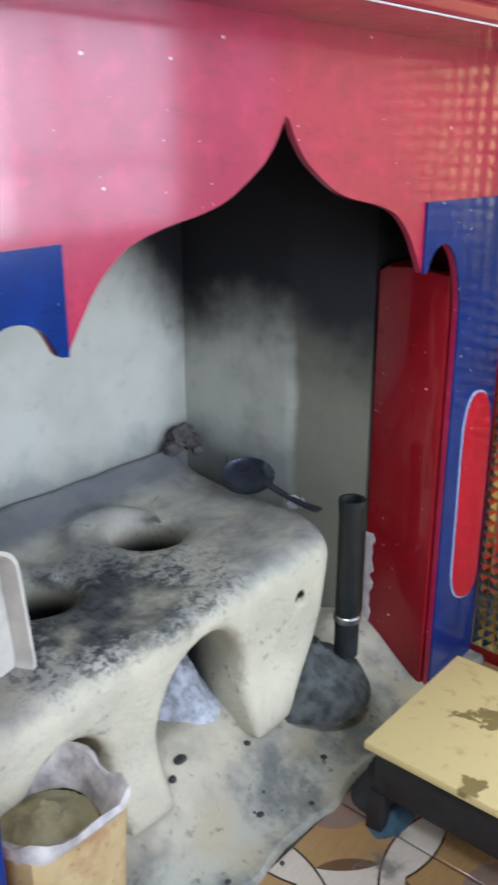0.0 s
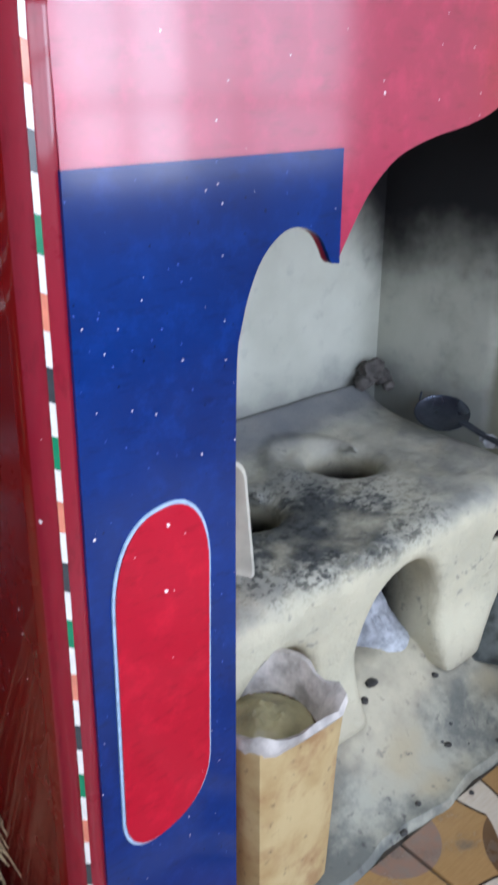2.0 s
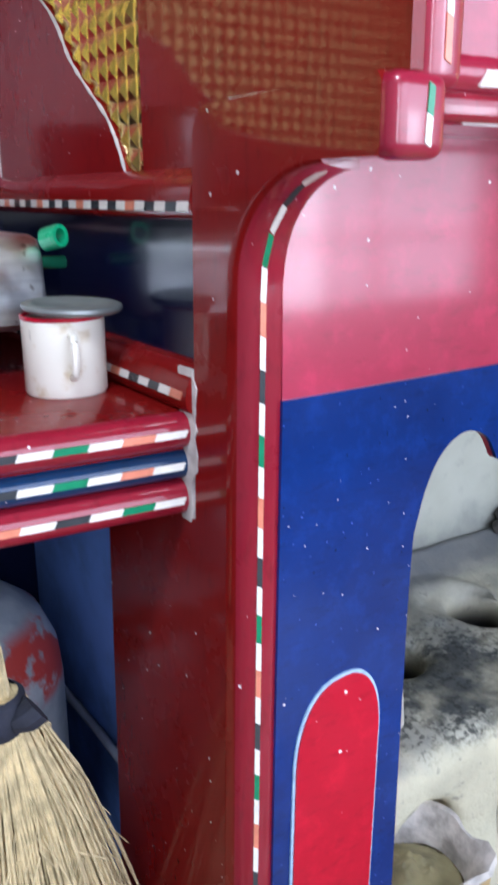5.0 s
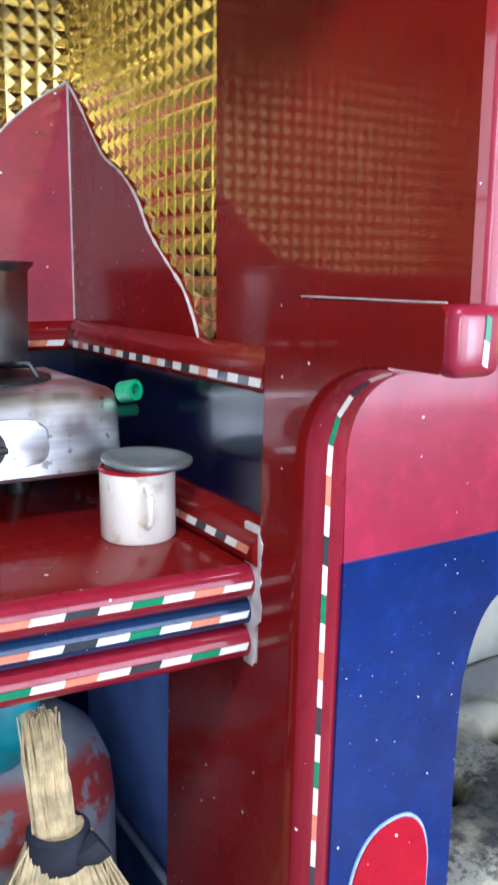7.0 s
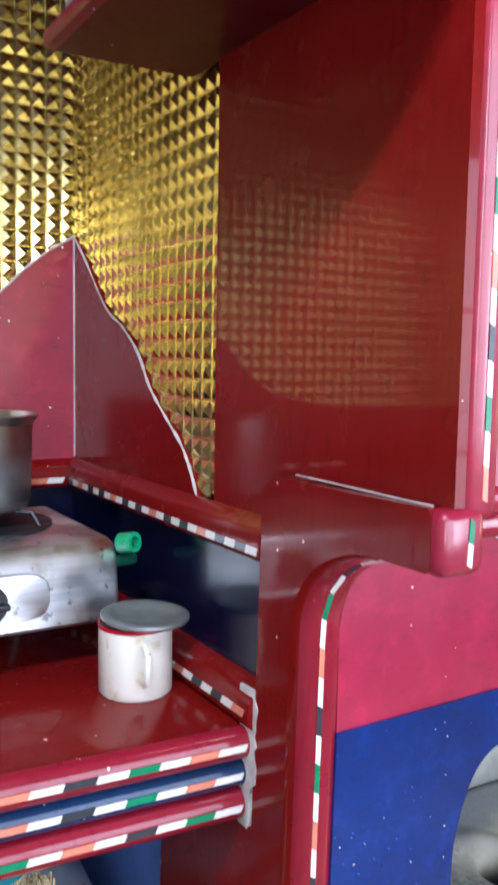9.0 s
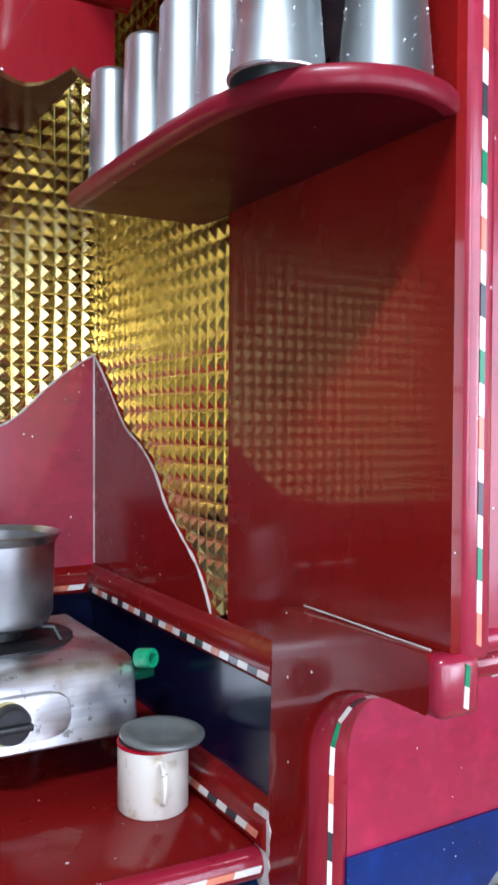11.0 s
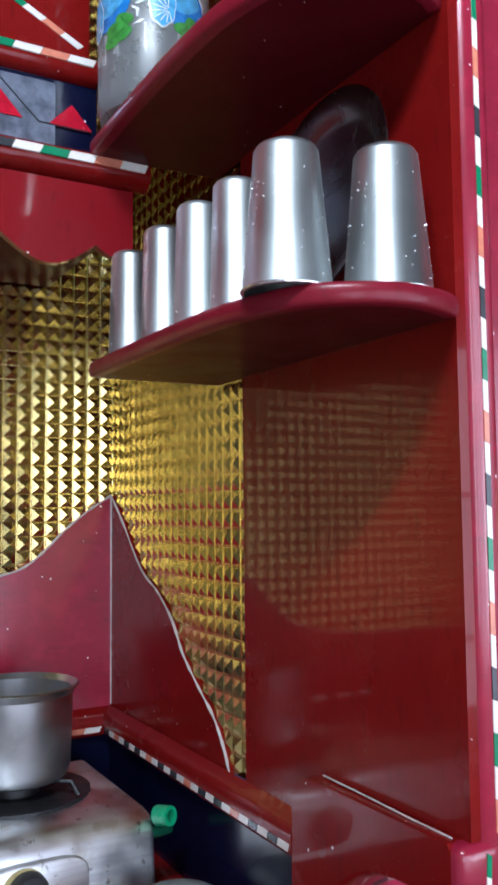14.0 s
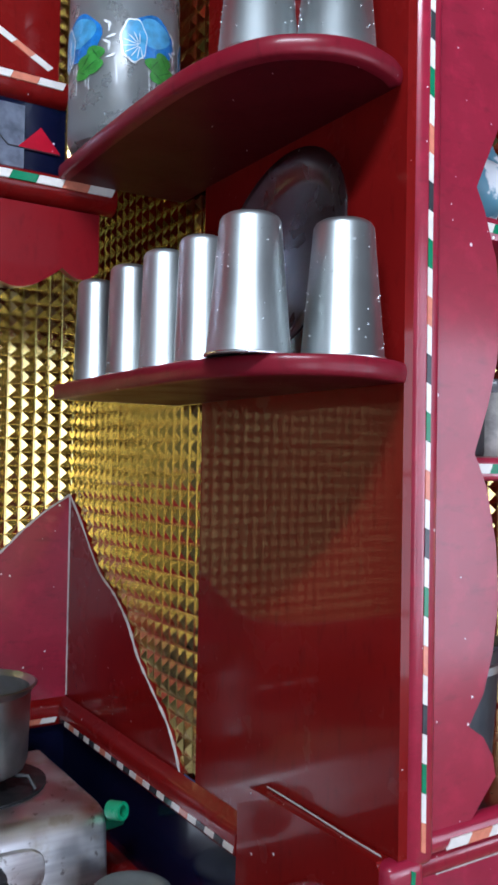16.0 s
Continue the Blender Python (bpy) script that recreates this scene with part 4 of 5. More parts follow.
mouth = np.sqrt(((gx - fx) / 0.100) ** 2 + (np.clip(gz - 0.10, 0, 9) / 0.140) ** 2) - 1
mouth = smax(mouth * 0.10, gy - 1.17, 0.04)
d = smax(d, -mouth, 0.022)
# burner holes
for bx, by, br in ((0.965, 1.085, 0.068), (0.690, 1.050, 0.064)):
    hole = np.sqrt((gx - bx) ** 2 + (gy - by) ** 2) - br - 0.02 * np.clip((gz - 0.28) / 0.03, 0, 1)
    hole = smax(hole, 0.05 - gz, 0.02)
    d = smax(d, -hole, 0.02)
    rim = np.sqrt((np.sqrt((gx - bx + 0.04) ** 2 + (gy - by - 0.03) ** 2) - 0.088) ** 2 + (gz - 0.297) ** 2) - 0.008
    d = smin(d, smax(rim, by - 0.01 - gy, 0.03), 0.03)
# second fire mouth beside the bin
m2 = np.sqrt(((gx - 0.56) / 0.085) ** 2 + (np.clip(gz - 0.08, 0, 9) / 0.12) ** 2) - 1
d = smax(d, -smax(m2 * 0.09, gy - 1.1, 0.04), 0.02)
# a vent hole in the front
vent = np.sqrt((gx - 1.085) ** 2 + (gz - 0.205) ** 2) - 0.012
d = smax(d, -smax(vent, gy - 0.92, 0.01), 0.006)
d[:, :, 0] = np.maximum(d[:, :, 0], 0.01)
sv, sf = surface_nets(d, LO, STEP)
me = bpy.data.meshes.new("mud_stove")
me.from_pydata([tuple(v) for v in sv], [], sf)
bm = bmesh.new()
bm.from_mesh(me)
bmesh.ops.smooth_vert(bm, verts=bm.verts, factor=0.4, use_axis_x=True, use_axis_y=True, use_axis_z=True)
stove = thing("mud_stove", "cream mud cooking stove with two burner holes, ash-stained", "mud stove", (0.77, 1.0, 0.02))
under(stove, part("body", bm, MUD))
nearer(stove)


def mound(cx, cy, rx, ry, h, z, n=26, seed=1):
    """A low uneven heap."""
    bm = bmesh.new()
    grid = {}
    for i in range(n + 1):
        for j in range(n + 1):
            u, v = 2 * i / n - 1, 2 * j / n - 1
            r = math.hypot(u, v)
            if r > 1:
                u, v, r = u / r, v / r, 1
            k = noise.noise((u * 3 + seed, v * 3, seed)) * 0.35 + noise.noise((u * 9, v * 9 + seed, 2)) * 0.25 + noise.noise((u * 22, v * 22 + seed, 4)) * 0.14
            grid[i, j] = bm.verts.new((cx + rx * u, cy + ry * v, z + h * (math.cos(r * math.pi) * 0.5 + 0.5) * (1 + k) - 0.002 - 0.03 * max(0, r - 0.9) * 10))
    for i in range(n):
        for j in range(n):
            bm.faces.new((grid[i, j], grid[i + 1, j], grid[i + 1, j + 1], grid[i, j + 1]))
    return bm


ASH = plain("white_ash", (0.52, 0.54, 0.57), 0.95, 0, 0.5, 70, 0.8)
GREYASH = plain("grey_ash", (0.085, 0.095, 0.088), 0.95, 0, 0.75, 45, 1.0)
nearer(tagged(part("ash_heap", mound(0.905, 1.02, 0.10, 0.17, 0.13, 0.022, 60, 3), ASH), "heap of white wood ash inside the fire mouth", "ash", "ash heaps", "stuff"))
nearer(tagged(part("ash_heap", mound(1.150, 0.860, 0.130, 0.150, 0.062, 0.000, 48, 7), GREYASH), "dark grey ash swept under the stove end", "ash", "ash heaps", "stuff"))
under(stove, part("pot_rest", mound(0.885, 1.150, 0.065, 0.050, 0.034, 0.290, 20, 9), plain("pink_ash", (0.50, 0.44, 0.41), 0.95, 0, 0.4, 60, 0.6), None, "pale pinkish clay pot rest"))

COAL = plain("charcoal", (0.05, 0.047, 0.043), 0.8, 0, 0.4, 80, 0.6)
bits = [(0.745, 0.80, 0.009), (0.775, 0.815, 0.011), (0.90, 0.78, 0.008), (0.84, 0.70, 0.007), (0.72, 0.66, 0.006), (0.93, 0.66, 0.006), (0.66, 0.64, 0.007), (0.80, 0.62, 0.005), (1.02, 0.70, 0.007), (0.97, 0.84, 0.008)]
for cx, cy, r in bits:
    r *= 0.8
    bm = bmesh.new()
    bmesh.ops.create_icosphere(bm, subdivisions=2, radius=r)
    for v in bm.verts:
        v.co *= 1 + 0.8 * noise.noise(v.co * 70 + Vector((cx * 50, cy * 50, 0)))
        v.co.z *= 0.5
    tagged(part("charcoal_lump", bm, COAL), "small burnt charcoal lump on the hearth floor", "charcoal", "charcoal bits").location = (cx * 0.92, cy * 0.92, hearth_height(cx * 0.92, cy * 0.92) + r * 0.40)

# round iron ladle lying on the stove, ash crumbs beside its handle
LADLE = plain("blued_iron", (0.10, 0.115, 0.15), 0.30, 0.8, 0.4, 40)
pan = thing("iron_ladle", "dark iron ladle with a shallow round bowl lying on the stove", "ladle", (1.222, 1.055, 0.322))
nearer(pan)
bm = lathe([(0, 0.004), (0.034, 0.006), (0.049, 0.013), (0.054, 0.018), (0.056, 0.0175), (0.055, 0.015), (0.049, 0.010), (0.034, 0.002), (0, 0.0)], 40)
bmesh.ops.rotate(bm, verts=bm.verts, cent=(0, 0, 0), matrix=Matrix.Rotation(radians(-16), 3, "Y") @ Matrix.Rotation(radians(12), 3, "X"))
part("bowl", bm, LADLE, pan)
bm = bmesh.new()
hp = [Vector(p) for p in ((0.004, -0.045, 0.006), (0.002, -0.09, -0.004), (-0.002, -0.14, -0.010), (-0.004, -0.185, -0.011))]
rows = [[bm.verts.new(p + Vector((sx * w, 0, dz))) for sx, dz in ((-1, 0), (1, 0), (1, 0.004), (-1, 0.004))] for p, w in zip(hp, (0.010, 0.008, 0.008, 0.011))]
for A, B in zip(rows, rows[1:]):
    for k in range(4):
        bm.faces.new((A[k], A[(k + 1) % 4], B[(k + 1) % 4], B[k]))
bm.faces.new(rows[0][::-1])
bm.faces.new(rows[-1])
part("handle", bm, LADLE, pan, "flat worn iron handle")
part("hook", tube([(0.0, 0.052, 0.010), (0.002, 0.060, 0.026), (0.004, 0.058, 0.042)], 0.0022, 8), LADLE, pan, "thin bent iron hook")
for cx, cy, r in ((1.233, 0.945, 0.011), (1.243, 0.928, 0.008), (1.236, 0.962, 0.007)):
    bm = bmesh.new()
    bmesh.ops.create_icosphere(bm, subdivisions=2, radius=r)
    for v in bm.verts:
        v.co *= 1 + 0.9 * noise.noise(v.co * 110 + Vector((cx * 60, cy * 40, 0)))
    tagged(part("ash_crumb", bm, ASH), "pale ash crumb beside the ladle handle", "ash crumb", "ash crumbs").location = HEARTH @ Vector((cx, cy, 0.300 + r * 0.6))
RUBBLE = plain("sooty_clay", (0.11, 0.10, 0.09), 0.9, 0, 0.6, 55, 0.7)
for cx, cy, cz, r in ((1.232, 1.262, 0.372, 0.019), (1.250, 1.244, 0.356, 0.015), (1.212, 1.258, 0.350, 0.013), (1.250, 1.222, 0.342, 0.010)):
    bm = bmesh.new()
    bmesh.ops.create_icosphere(bm, subdivisions=3, radius=r)
    for v in bm.verts:
        q = v.co * 55 + Vector((cx * 90, cy * 70, cz * 30))
        v.co *= 1 + 0.7 * noise.noise(q) + 0.35 * noise.noise(q * 2.7)
        v.co.x *= 1.3
    tagged(part("clay_lump", bm, RUBBLE), "sooty lump of clay in the stove corner", "clay lump", "clay lumps").location = HEARTH @ Vector((cx, cy, cz))

# dark flue jar standing in the gap between stove and jamb
jar = thing("iron_pipe", "dark sooty iron pipe standing beside the stove", "pipe", (1.226, 0.800, 0.02))
nearer(jar)
part("barrel", lathe([(0, 0), (0.024, 0), (0.024, 0.31), (0.026, 0.315), (0.026, 0.335), (0.020, 0.335), (0.018, 0.30), (0, 0.29)], 24), plain("sooty_iron", (0.012, 0.016, 0.015), 0.5, 0, 0.4, 40, 0.3), jar)
part("collar", lathe([(0.0242, 0.075), (0.027, 0.078), (0.027, 0.088), (0.0242, 0.091)], 24), DULL_STEEL, jar, "dull steel collar")

# tray leaning behind the left pillar
TRAY = plain("worn_enamel", (0.60, 0.58, 0.48), 0.4, 0, 0.3, 20)
tray = thing("enamel_tray", "worn cream tray standing upright on the stove", "tray", (0.446, 0.845, 0.298))
tray.scale = (1, 1, 0.86)
rr = []
for cx, cz, a0 in ((0.055, 0.045, -90), (0.055, 0.195, 0), (-0.055, 0.195, 90), (-0.055, 0.045, 180)):
    for k in range(7):
        a = math.radians(a0 + 15 * k)
        rr.append((cx + 0.040 * math.cos(a), cz + 0.040 * math.sin(a)))
part("base", prism([(x * 0.9, 0.12 + (z - 0.12) * 0.92) for x, z in rr], "y", 0.006, 0.010), TRAY, tray)
bm = bmesh.new()
lo_r, hi_r, out_r = [[bm.verts.new((x * s, y, 0.12 + (z - 0.12) * s)) for x, z in rr] for s, y in ((0.91, 0.008), (1.0, -0.018), (1.05, -0.018))]
back = [bm.verts.new((x * 0.95, 0.012, 0.12 + (z - 0.12) * 0.95)) for x, z in rr]
for A, B in ((lo_r, hi_r), (hi_r, out_r), (out_r, back)):
    for k in range(len(rr)):
        j = (k + 1) % len(rr)
        bm.faces.new((A[k], A[j], B[j], B[k]))
part("rim", bm, TRAY, tray)
tray.rotation_euler = (radians(-6), 0, radians(8))
nearer(tray, 0.925)

# ---- clay-plastered tin bin beside the pillar ----
m, n, l, b, pos = mat_base("stained_tin", 0.6)
base = blend(n, l, remap(n, l, noise_of(n, l, pos, 14, 5), 0.3, 0.75), (0.54, 0.42, 0.21), (0.38, 0.25, 0.10))
base = blend(n, l, remap(n, l, noise_of(n, l, pos, 15, 6, 0.6), 0.48, 0.68, 0, 0.7), base, (0.30, 0.15, 0.06))
base = blend(n, l, remap(n, l, noise_of(n, l, pos, 70, 5, 0.65), 0.60, 0.72, 0, 0.6), base, (0.09, 0.055, 0.035))
l.new(base, b.inputs["Base Color"])
bump(n, l, b, noise_of(n, l, pos, 24, 5), 0.35, 0.004)
BINM = m
CREAM = plain("limed_rim", (0.60, 0.56, 0.51), 0.7, 0, 0.6, 34, 0.8)
DREGS = plain("murky_dregs", (0.36, 0.32, 0.17), 0.5, 0, 0.5, 30, 0.6)
bin_ob = thing("waste_tin", "stained yellow square tin used as ash bin, whitewashed rim", "bin", (0.425, 0.668, 0.020))
N = 32


def squarish(r, p, k, n=N):
    a = 2 * math.pi * k / n + math.pi / 4
    c, s = math.cos(a), math.sin(a)
    e = 1 / (abs(c) ** p + abs(s) ** p) ** (1 / p)
    return r * e * c, r * e * s


def squared_shell(rows, cap=True):
    bm = bmesh.new()
    rings = []
    for r, p, z, wob in rows:
        ring = []
        for k in range(N):
            x, y = squarish(r, p, k)
            w = wob * noise.noise((x * 30, y * 30, z * 20 + 4))
            ring.append(bm.verts.new((x * (1 + w), y * (1 + w), z + wob * 0.10 * noise.noise((x * 25, y * 25, 9)))))
        rings.append(ring)
    for a, b in zip(rings, rings[1:]):
        for k in range(N):
            bm.faces.new((a[k], a[(k + 1) % N], b[(k + 1) % N], b[k]))
    if cap:
        bm.faces.new(rings[0])
    return bm, rings


bm, rings = squared_shell([(0.060, 9, 0.0, 0), (0.064, 9, 0.10, 0.03), (0.067, 8, 0.20, 0.03), (0.071, 7, 0.262, 0.03), (0.071, 7, 0.270, 0.03), (0.062, 5, 0.266, 0.05)])
part("body", bm, BINM, bin_ob)
bm, rings = squared_shell([(0.070, 6, 0.262, 0.05), (0.075, 5, 0.272, 0.14), (0.072, 4, 0.283, 0.20), (0.066, 3.6, 0.280, 0.16), (0.061, 3.0, 0.264, 0.10), (0.057, 2.6, 0.232, 0.05)], False)
part("rim", bm, CREAM, bin_ob, "lumpy whitish rim")
part("sludge", mound(0, 0.0, 0.066, 0.066, 0.020, 0.236, 36, 5), DREGS, bin_ob, "murky brown dregs")

# ---- low peeling board at the right ----
m, n, l, b, pos = mat_base("peeling_laminate", 0.45)
msk = remap(n, l, noise_of(n, l, pos, 9, 5, 0.55), 0.60, 0.615)
wood = blend(n, l, noise_of(n, l, pos, 30, 5, 0.6, (6, 1, 1)), (0.20, 0.15, 0.05), (0.34, 0.27, 0.10))
cream = blend(n, l, remap(n, l, noise_of(n, l, pos, 40, 4), 0.55, 0.75, 0, 0.6), (0.74, 0.60, 0.27), (0.45, 0.32, 0.12))
l.new(blend(n, l, msk, cream, wood), b.inputs["Base Color"])
bump(n, l, b, msk, 0.3, 0.002)
PEEL = m
seat = thing("low_stool", "low wooden stool with a peeling yellow top", "stool", (1.019, 0.367, 0.0))
part("top", slab(-0.147, 0.138, -0.23, 0.164, 0.155, 0.169, 0.003), PEEL, seat, "peeling cream-yellow laminate top")
for sx in (-0.133, 0.115):
    part("side_board", slab(sx, sx + 0.018, -0.22, 0.152, 0.075, 0.155, 0.003), SOOTED, seat, "dark side board")
for sy in (-0.20, 0.12):
    part("cross_bar", slab(-0.115, 0.115, sy, sy + 0.018, 0.08, 0.145, 0.003), SOOTED, seat)
for sx in (-0.135, 0.112):
    for sy in (-0.21, 0.133):
        part("leg", slab(sx, sx + 0.024, sy, sy + 0.028, 0.0, 0.076, 0.003), SOOTED, seat)
RAG = plain("sooty_cloth", (0.035, 0.035, 0.038), 0.9, 0, 0.5, 30, 0.5)
tagged(part("sooty_rag", mound(0.955, 0.545, 0.055, 0.05, 0.075, 0.012, 22, 11), RAG), "sooty dark rag bundled by the stool", "rag")
tagged(part("blue_rag", mound(0.93, 0.505, 0.07, 0.035, 0.016, 0.006, 22, 13), plain("wet_blue_cloth", (0.05, 0.10, 0.13), 0.5, 0, 0.6, 40, 0.6)), "crumpled blue-green rag on the tiles", "rag")

# ---- steel tumblers upside down, plate, jar ----
def tumbler(name, rb, rt, h, label):
    ob = thing(name, label, "tumbler", (0, 0, 0), "steel tumblers")
    part("wall", lathe([(rb - 0.0012, 0.0), (rb + 0.0006, 0.0006), (rb + 0.0006, 0.002), (rb - 0.0002, 0.003), (rt + 0.0012, h - 0.006), (rt - 0.001, h - 0.0022), (rt - 0.0045, h), (rt - 0.006, h - 0.001), (rt - 0.0075, h - 0.003)], 48), DULL_TUMBLER, ob)
    part("base", lathe([(rt - 0.0075, h - 0.003), (rt * 0.4, h - 0.0022), (0.0, h - 0.002)], 48), DULL_TUMBLER, ob)
    part("rim", lathe([(rb + 0.0004, 0.0002), (rb + 0.0016, 0.0006), (rb + 0.0018, 0.0016), (rb + 0.0012, 0.0026), (rb - 0.0004, 0.0028)], 48), STEEL, ob, "rolled steel rim")
    return ob


def droplets(ob, rb, rt, h, count, seed):
    """Rinsing water left in beads on a tumbler's side."""
    r_ = random.Random(seed)
    bm = bmesh.new()
    for k in range(count):
        a, z, r = r_.uniform(0, 2 * math.pi), h * r_.uniform(0.05, 0.93), r_.uniform(0.0003, 0.0008)
        q = rb + (rt - rb) * z / h + 0.0006
        o = Vector((q * math.cos(a), q * math.sin(a), z))
        out, side = Vector((math.cos(a), math.sin(a), 0)), Vector((-math.sin(a), math.cos(a), 0))
        tip = bm.verts.new(o + out * r * 0.7)
        rings = [[bm.verts.new(o + out * r * e + (side * math.cos(t) + Vector((0, 0, 1.3)) * math.sin(t)) * r * w) for t in [math.pi * i / 4 for i in range(8)]] for w, e in ((0.65, 0.5), (1.0, -0.35))]
        for i in range(8):
            j = (i + 1) % 8
            bm.faces.new((tip, rings[0][i], rings[0][j]))
            bm.faces.new((rings[0][i], rings[1][i], rings[1][j], rings[0][j]))
    part("water_drops", bm, DROP, ob, "clear rinsing water drops")["kind"] = "stuff"


m, n, l, b, pos = mat_base("water_bead", 0.22)
b.inputs["Base Color"].default_value = (0.80, 0.84, 0.85, 1)
b.inputs["Metallic"].default_value = 0.9
DROP = m
big = tumbler("tumbler", 0.0375, 0.0260, 0.124, "large polished steel tumbler upside down on the shelf")
droplets(big, 0.0375, 0.0260, 0.124, 110, 3)
big.location = (0.0455, 0.524, 1.5782)
for x, y, z in ((0.124, 0.492, 1.5782), (0.064, 0.545, 1.8502), (0.122, 0.505, 1.8502)):
    copy_thing(big, pose(x, y, z, 0, 0, random.uniform(0, 90)))
slim = tumbler("tumbler", 0.0255, 0.0208, 0.122, "slim steel tumbler upside down in the row")
droplets(slim, 0.0255, 0.0208, 0.122, 26, 8)
slim.location = (0.039, 0.853, 1.5782)
for x, y in ((0.039, 0.757), (0.040, 0.676), (0.044, 0.606)):
    copy_thing(slim, pose(x, y, 1.5782))

plate = thing("steel_plate", "dark steel plate leaning on the wall behind the tumblers", "plate", (0.140, 0.600, 1.694))
part("dish", lathe([(0, 0), (0.050, 0), (0.056, 0.004), (0.066, 0.012), (0.070, 0.0125), (0.070, 0.014), (0.065, 0.0138), (0.054, 0.006), (0.049, 0.002), (0, 0.002)], 48), DARK_STEEL, plate)
plate.rotation_euler, plate.scale = (0, radians(-80), 0), (1.55, 1.55, 1.2)

m, n, l, b, pos = mat_base("clouded_glass", 0.12)
b.inputs["Base Color"].default_value = (0.66, 0.72, 0.74, 1)
b.inputs["Transmission Weight"].default_value = 0.85
l.new(remap(n, l, noise_of(n, l, pos, 20, 4), 0.3, 0.7, 0.22, 0.45), b.inputs["Roughness"])
GLASS = m
JX, JY, JZ, JR = 0.0635, 0.842, 1.8505, 0.0655
jar = thing("glass_jar", "clouded glass jar painted with blue flowers and leaves", "jar", (JX, JY, JZ))
part("glass", lathe([(0, 0), (JR - 0.010, 0.0), (JR - 0.003, 0.004), (JR, 0.014), (JR, 0.19), (JR - 0.008, 0.205), (JR - 0.008, 0.23), (JR - 0.011, 0.23), (JR - 0.011, 0.205), (JR - 0.003, 0.188), (JR - 0.003, 0.016), (0, 0.006)], 48), GLASS, jar)
part("lid", lathe([(0, 0.245), (JR - 0.006, 0.245), (JR - 0.004, 0.242), (JR - 0.004, 0.222), (JR - 0.0075, 0.222), (JR - 0.0075, 0.238), (0, 0.238)], 40), DULL_STEEL, jar)


def on_jar(name, pts, material, label="", lift=0.0006):
    """A painted patch that follows the jar's round side: points are (angle in degrees, height)."""
    bm = bmesh.new()
    a = sum(p[0] for p in pts) / len(pts)
    h = sum(p[1] for p in pts) / len(pts)
    r = JR + lift
    spot = lambda p, q: bm.verts.new((r * math.cos(radians(p)), r * math.sin(radians(p)), q))
    c = spot(a, h)
    loops = [[spot(a + (p - a) * s, h + (q - h) * s) for p, q in pts] for s in (0.25, 0.5, 0.75, 1.0)]
    k = len(pts)
    for i in range(k):
        bm.faces.new((c, loops[0][i], loops[0][(i + 1) % k]))
        for lo_, hi_ in zip(loops, loops[1:]):
            bm.faces.new((lo_[i], hi_[i], hi_[(i + 1) % k], lo_[(i + 1) % k]))
    return part(name, bm, material, jar, label)


PETAL = plain("blue_enamel", (0.03, 0.22, 0.62), 0.25, 0, 0.5, 90)
LEAF = plain("green_enamel", (0.06, 0.30, 0.05), 0.3, 0, 0.4, 90)
MILK = plain("white_enamel", (0.80, 0.85, 0.88), 0.3, 0, 0.1, 90)


def disc(a, h, ra, rh, turn=0, n=16, lobes=0, amp=0.0):
    out = []
    for k in range(n):
        t = 2 * math.pi * k / n
        s = 1 + amp * math.cos(lobes * t)
        x, y = ra * s * math.cos(t), rh * s * math.sin(t)
        c, q = math.cos(turn), math.sin(turn)
        out.append((a + x * c - y * q * ra / rh, h + x * q * rh / ra + y * c))
    return out


def vein(a, h, turn, r0, r1, w, material, label, lift):
    """A thin painted stroke from r0 to r1 round a flower's throat; degrees stand for width on the round side."""
    k = 180 / math.pi / JR
    c, q = math.cos(turn), math.sin(turn)
    pts = [(a + k * (r * c - e * q), h + r * q + e * c) for r, e in ((r0, -w * 0.4), (r1 * 0.7, -w), (r1, 0), (r1 * 0.7, w), (r0, w * 0.4))]
    on_jar("petal_vein", pts, material, label, lift)


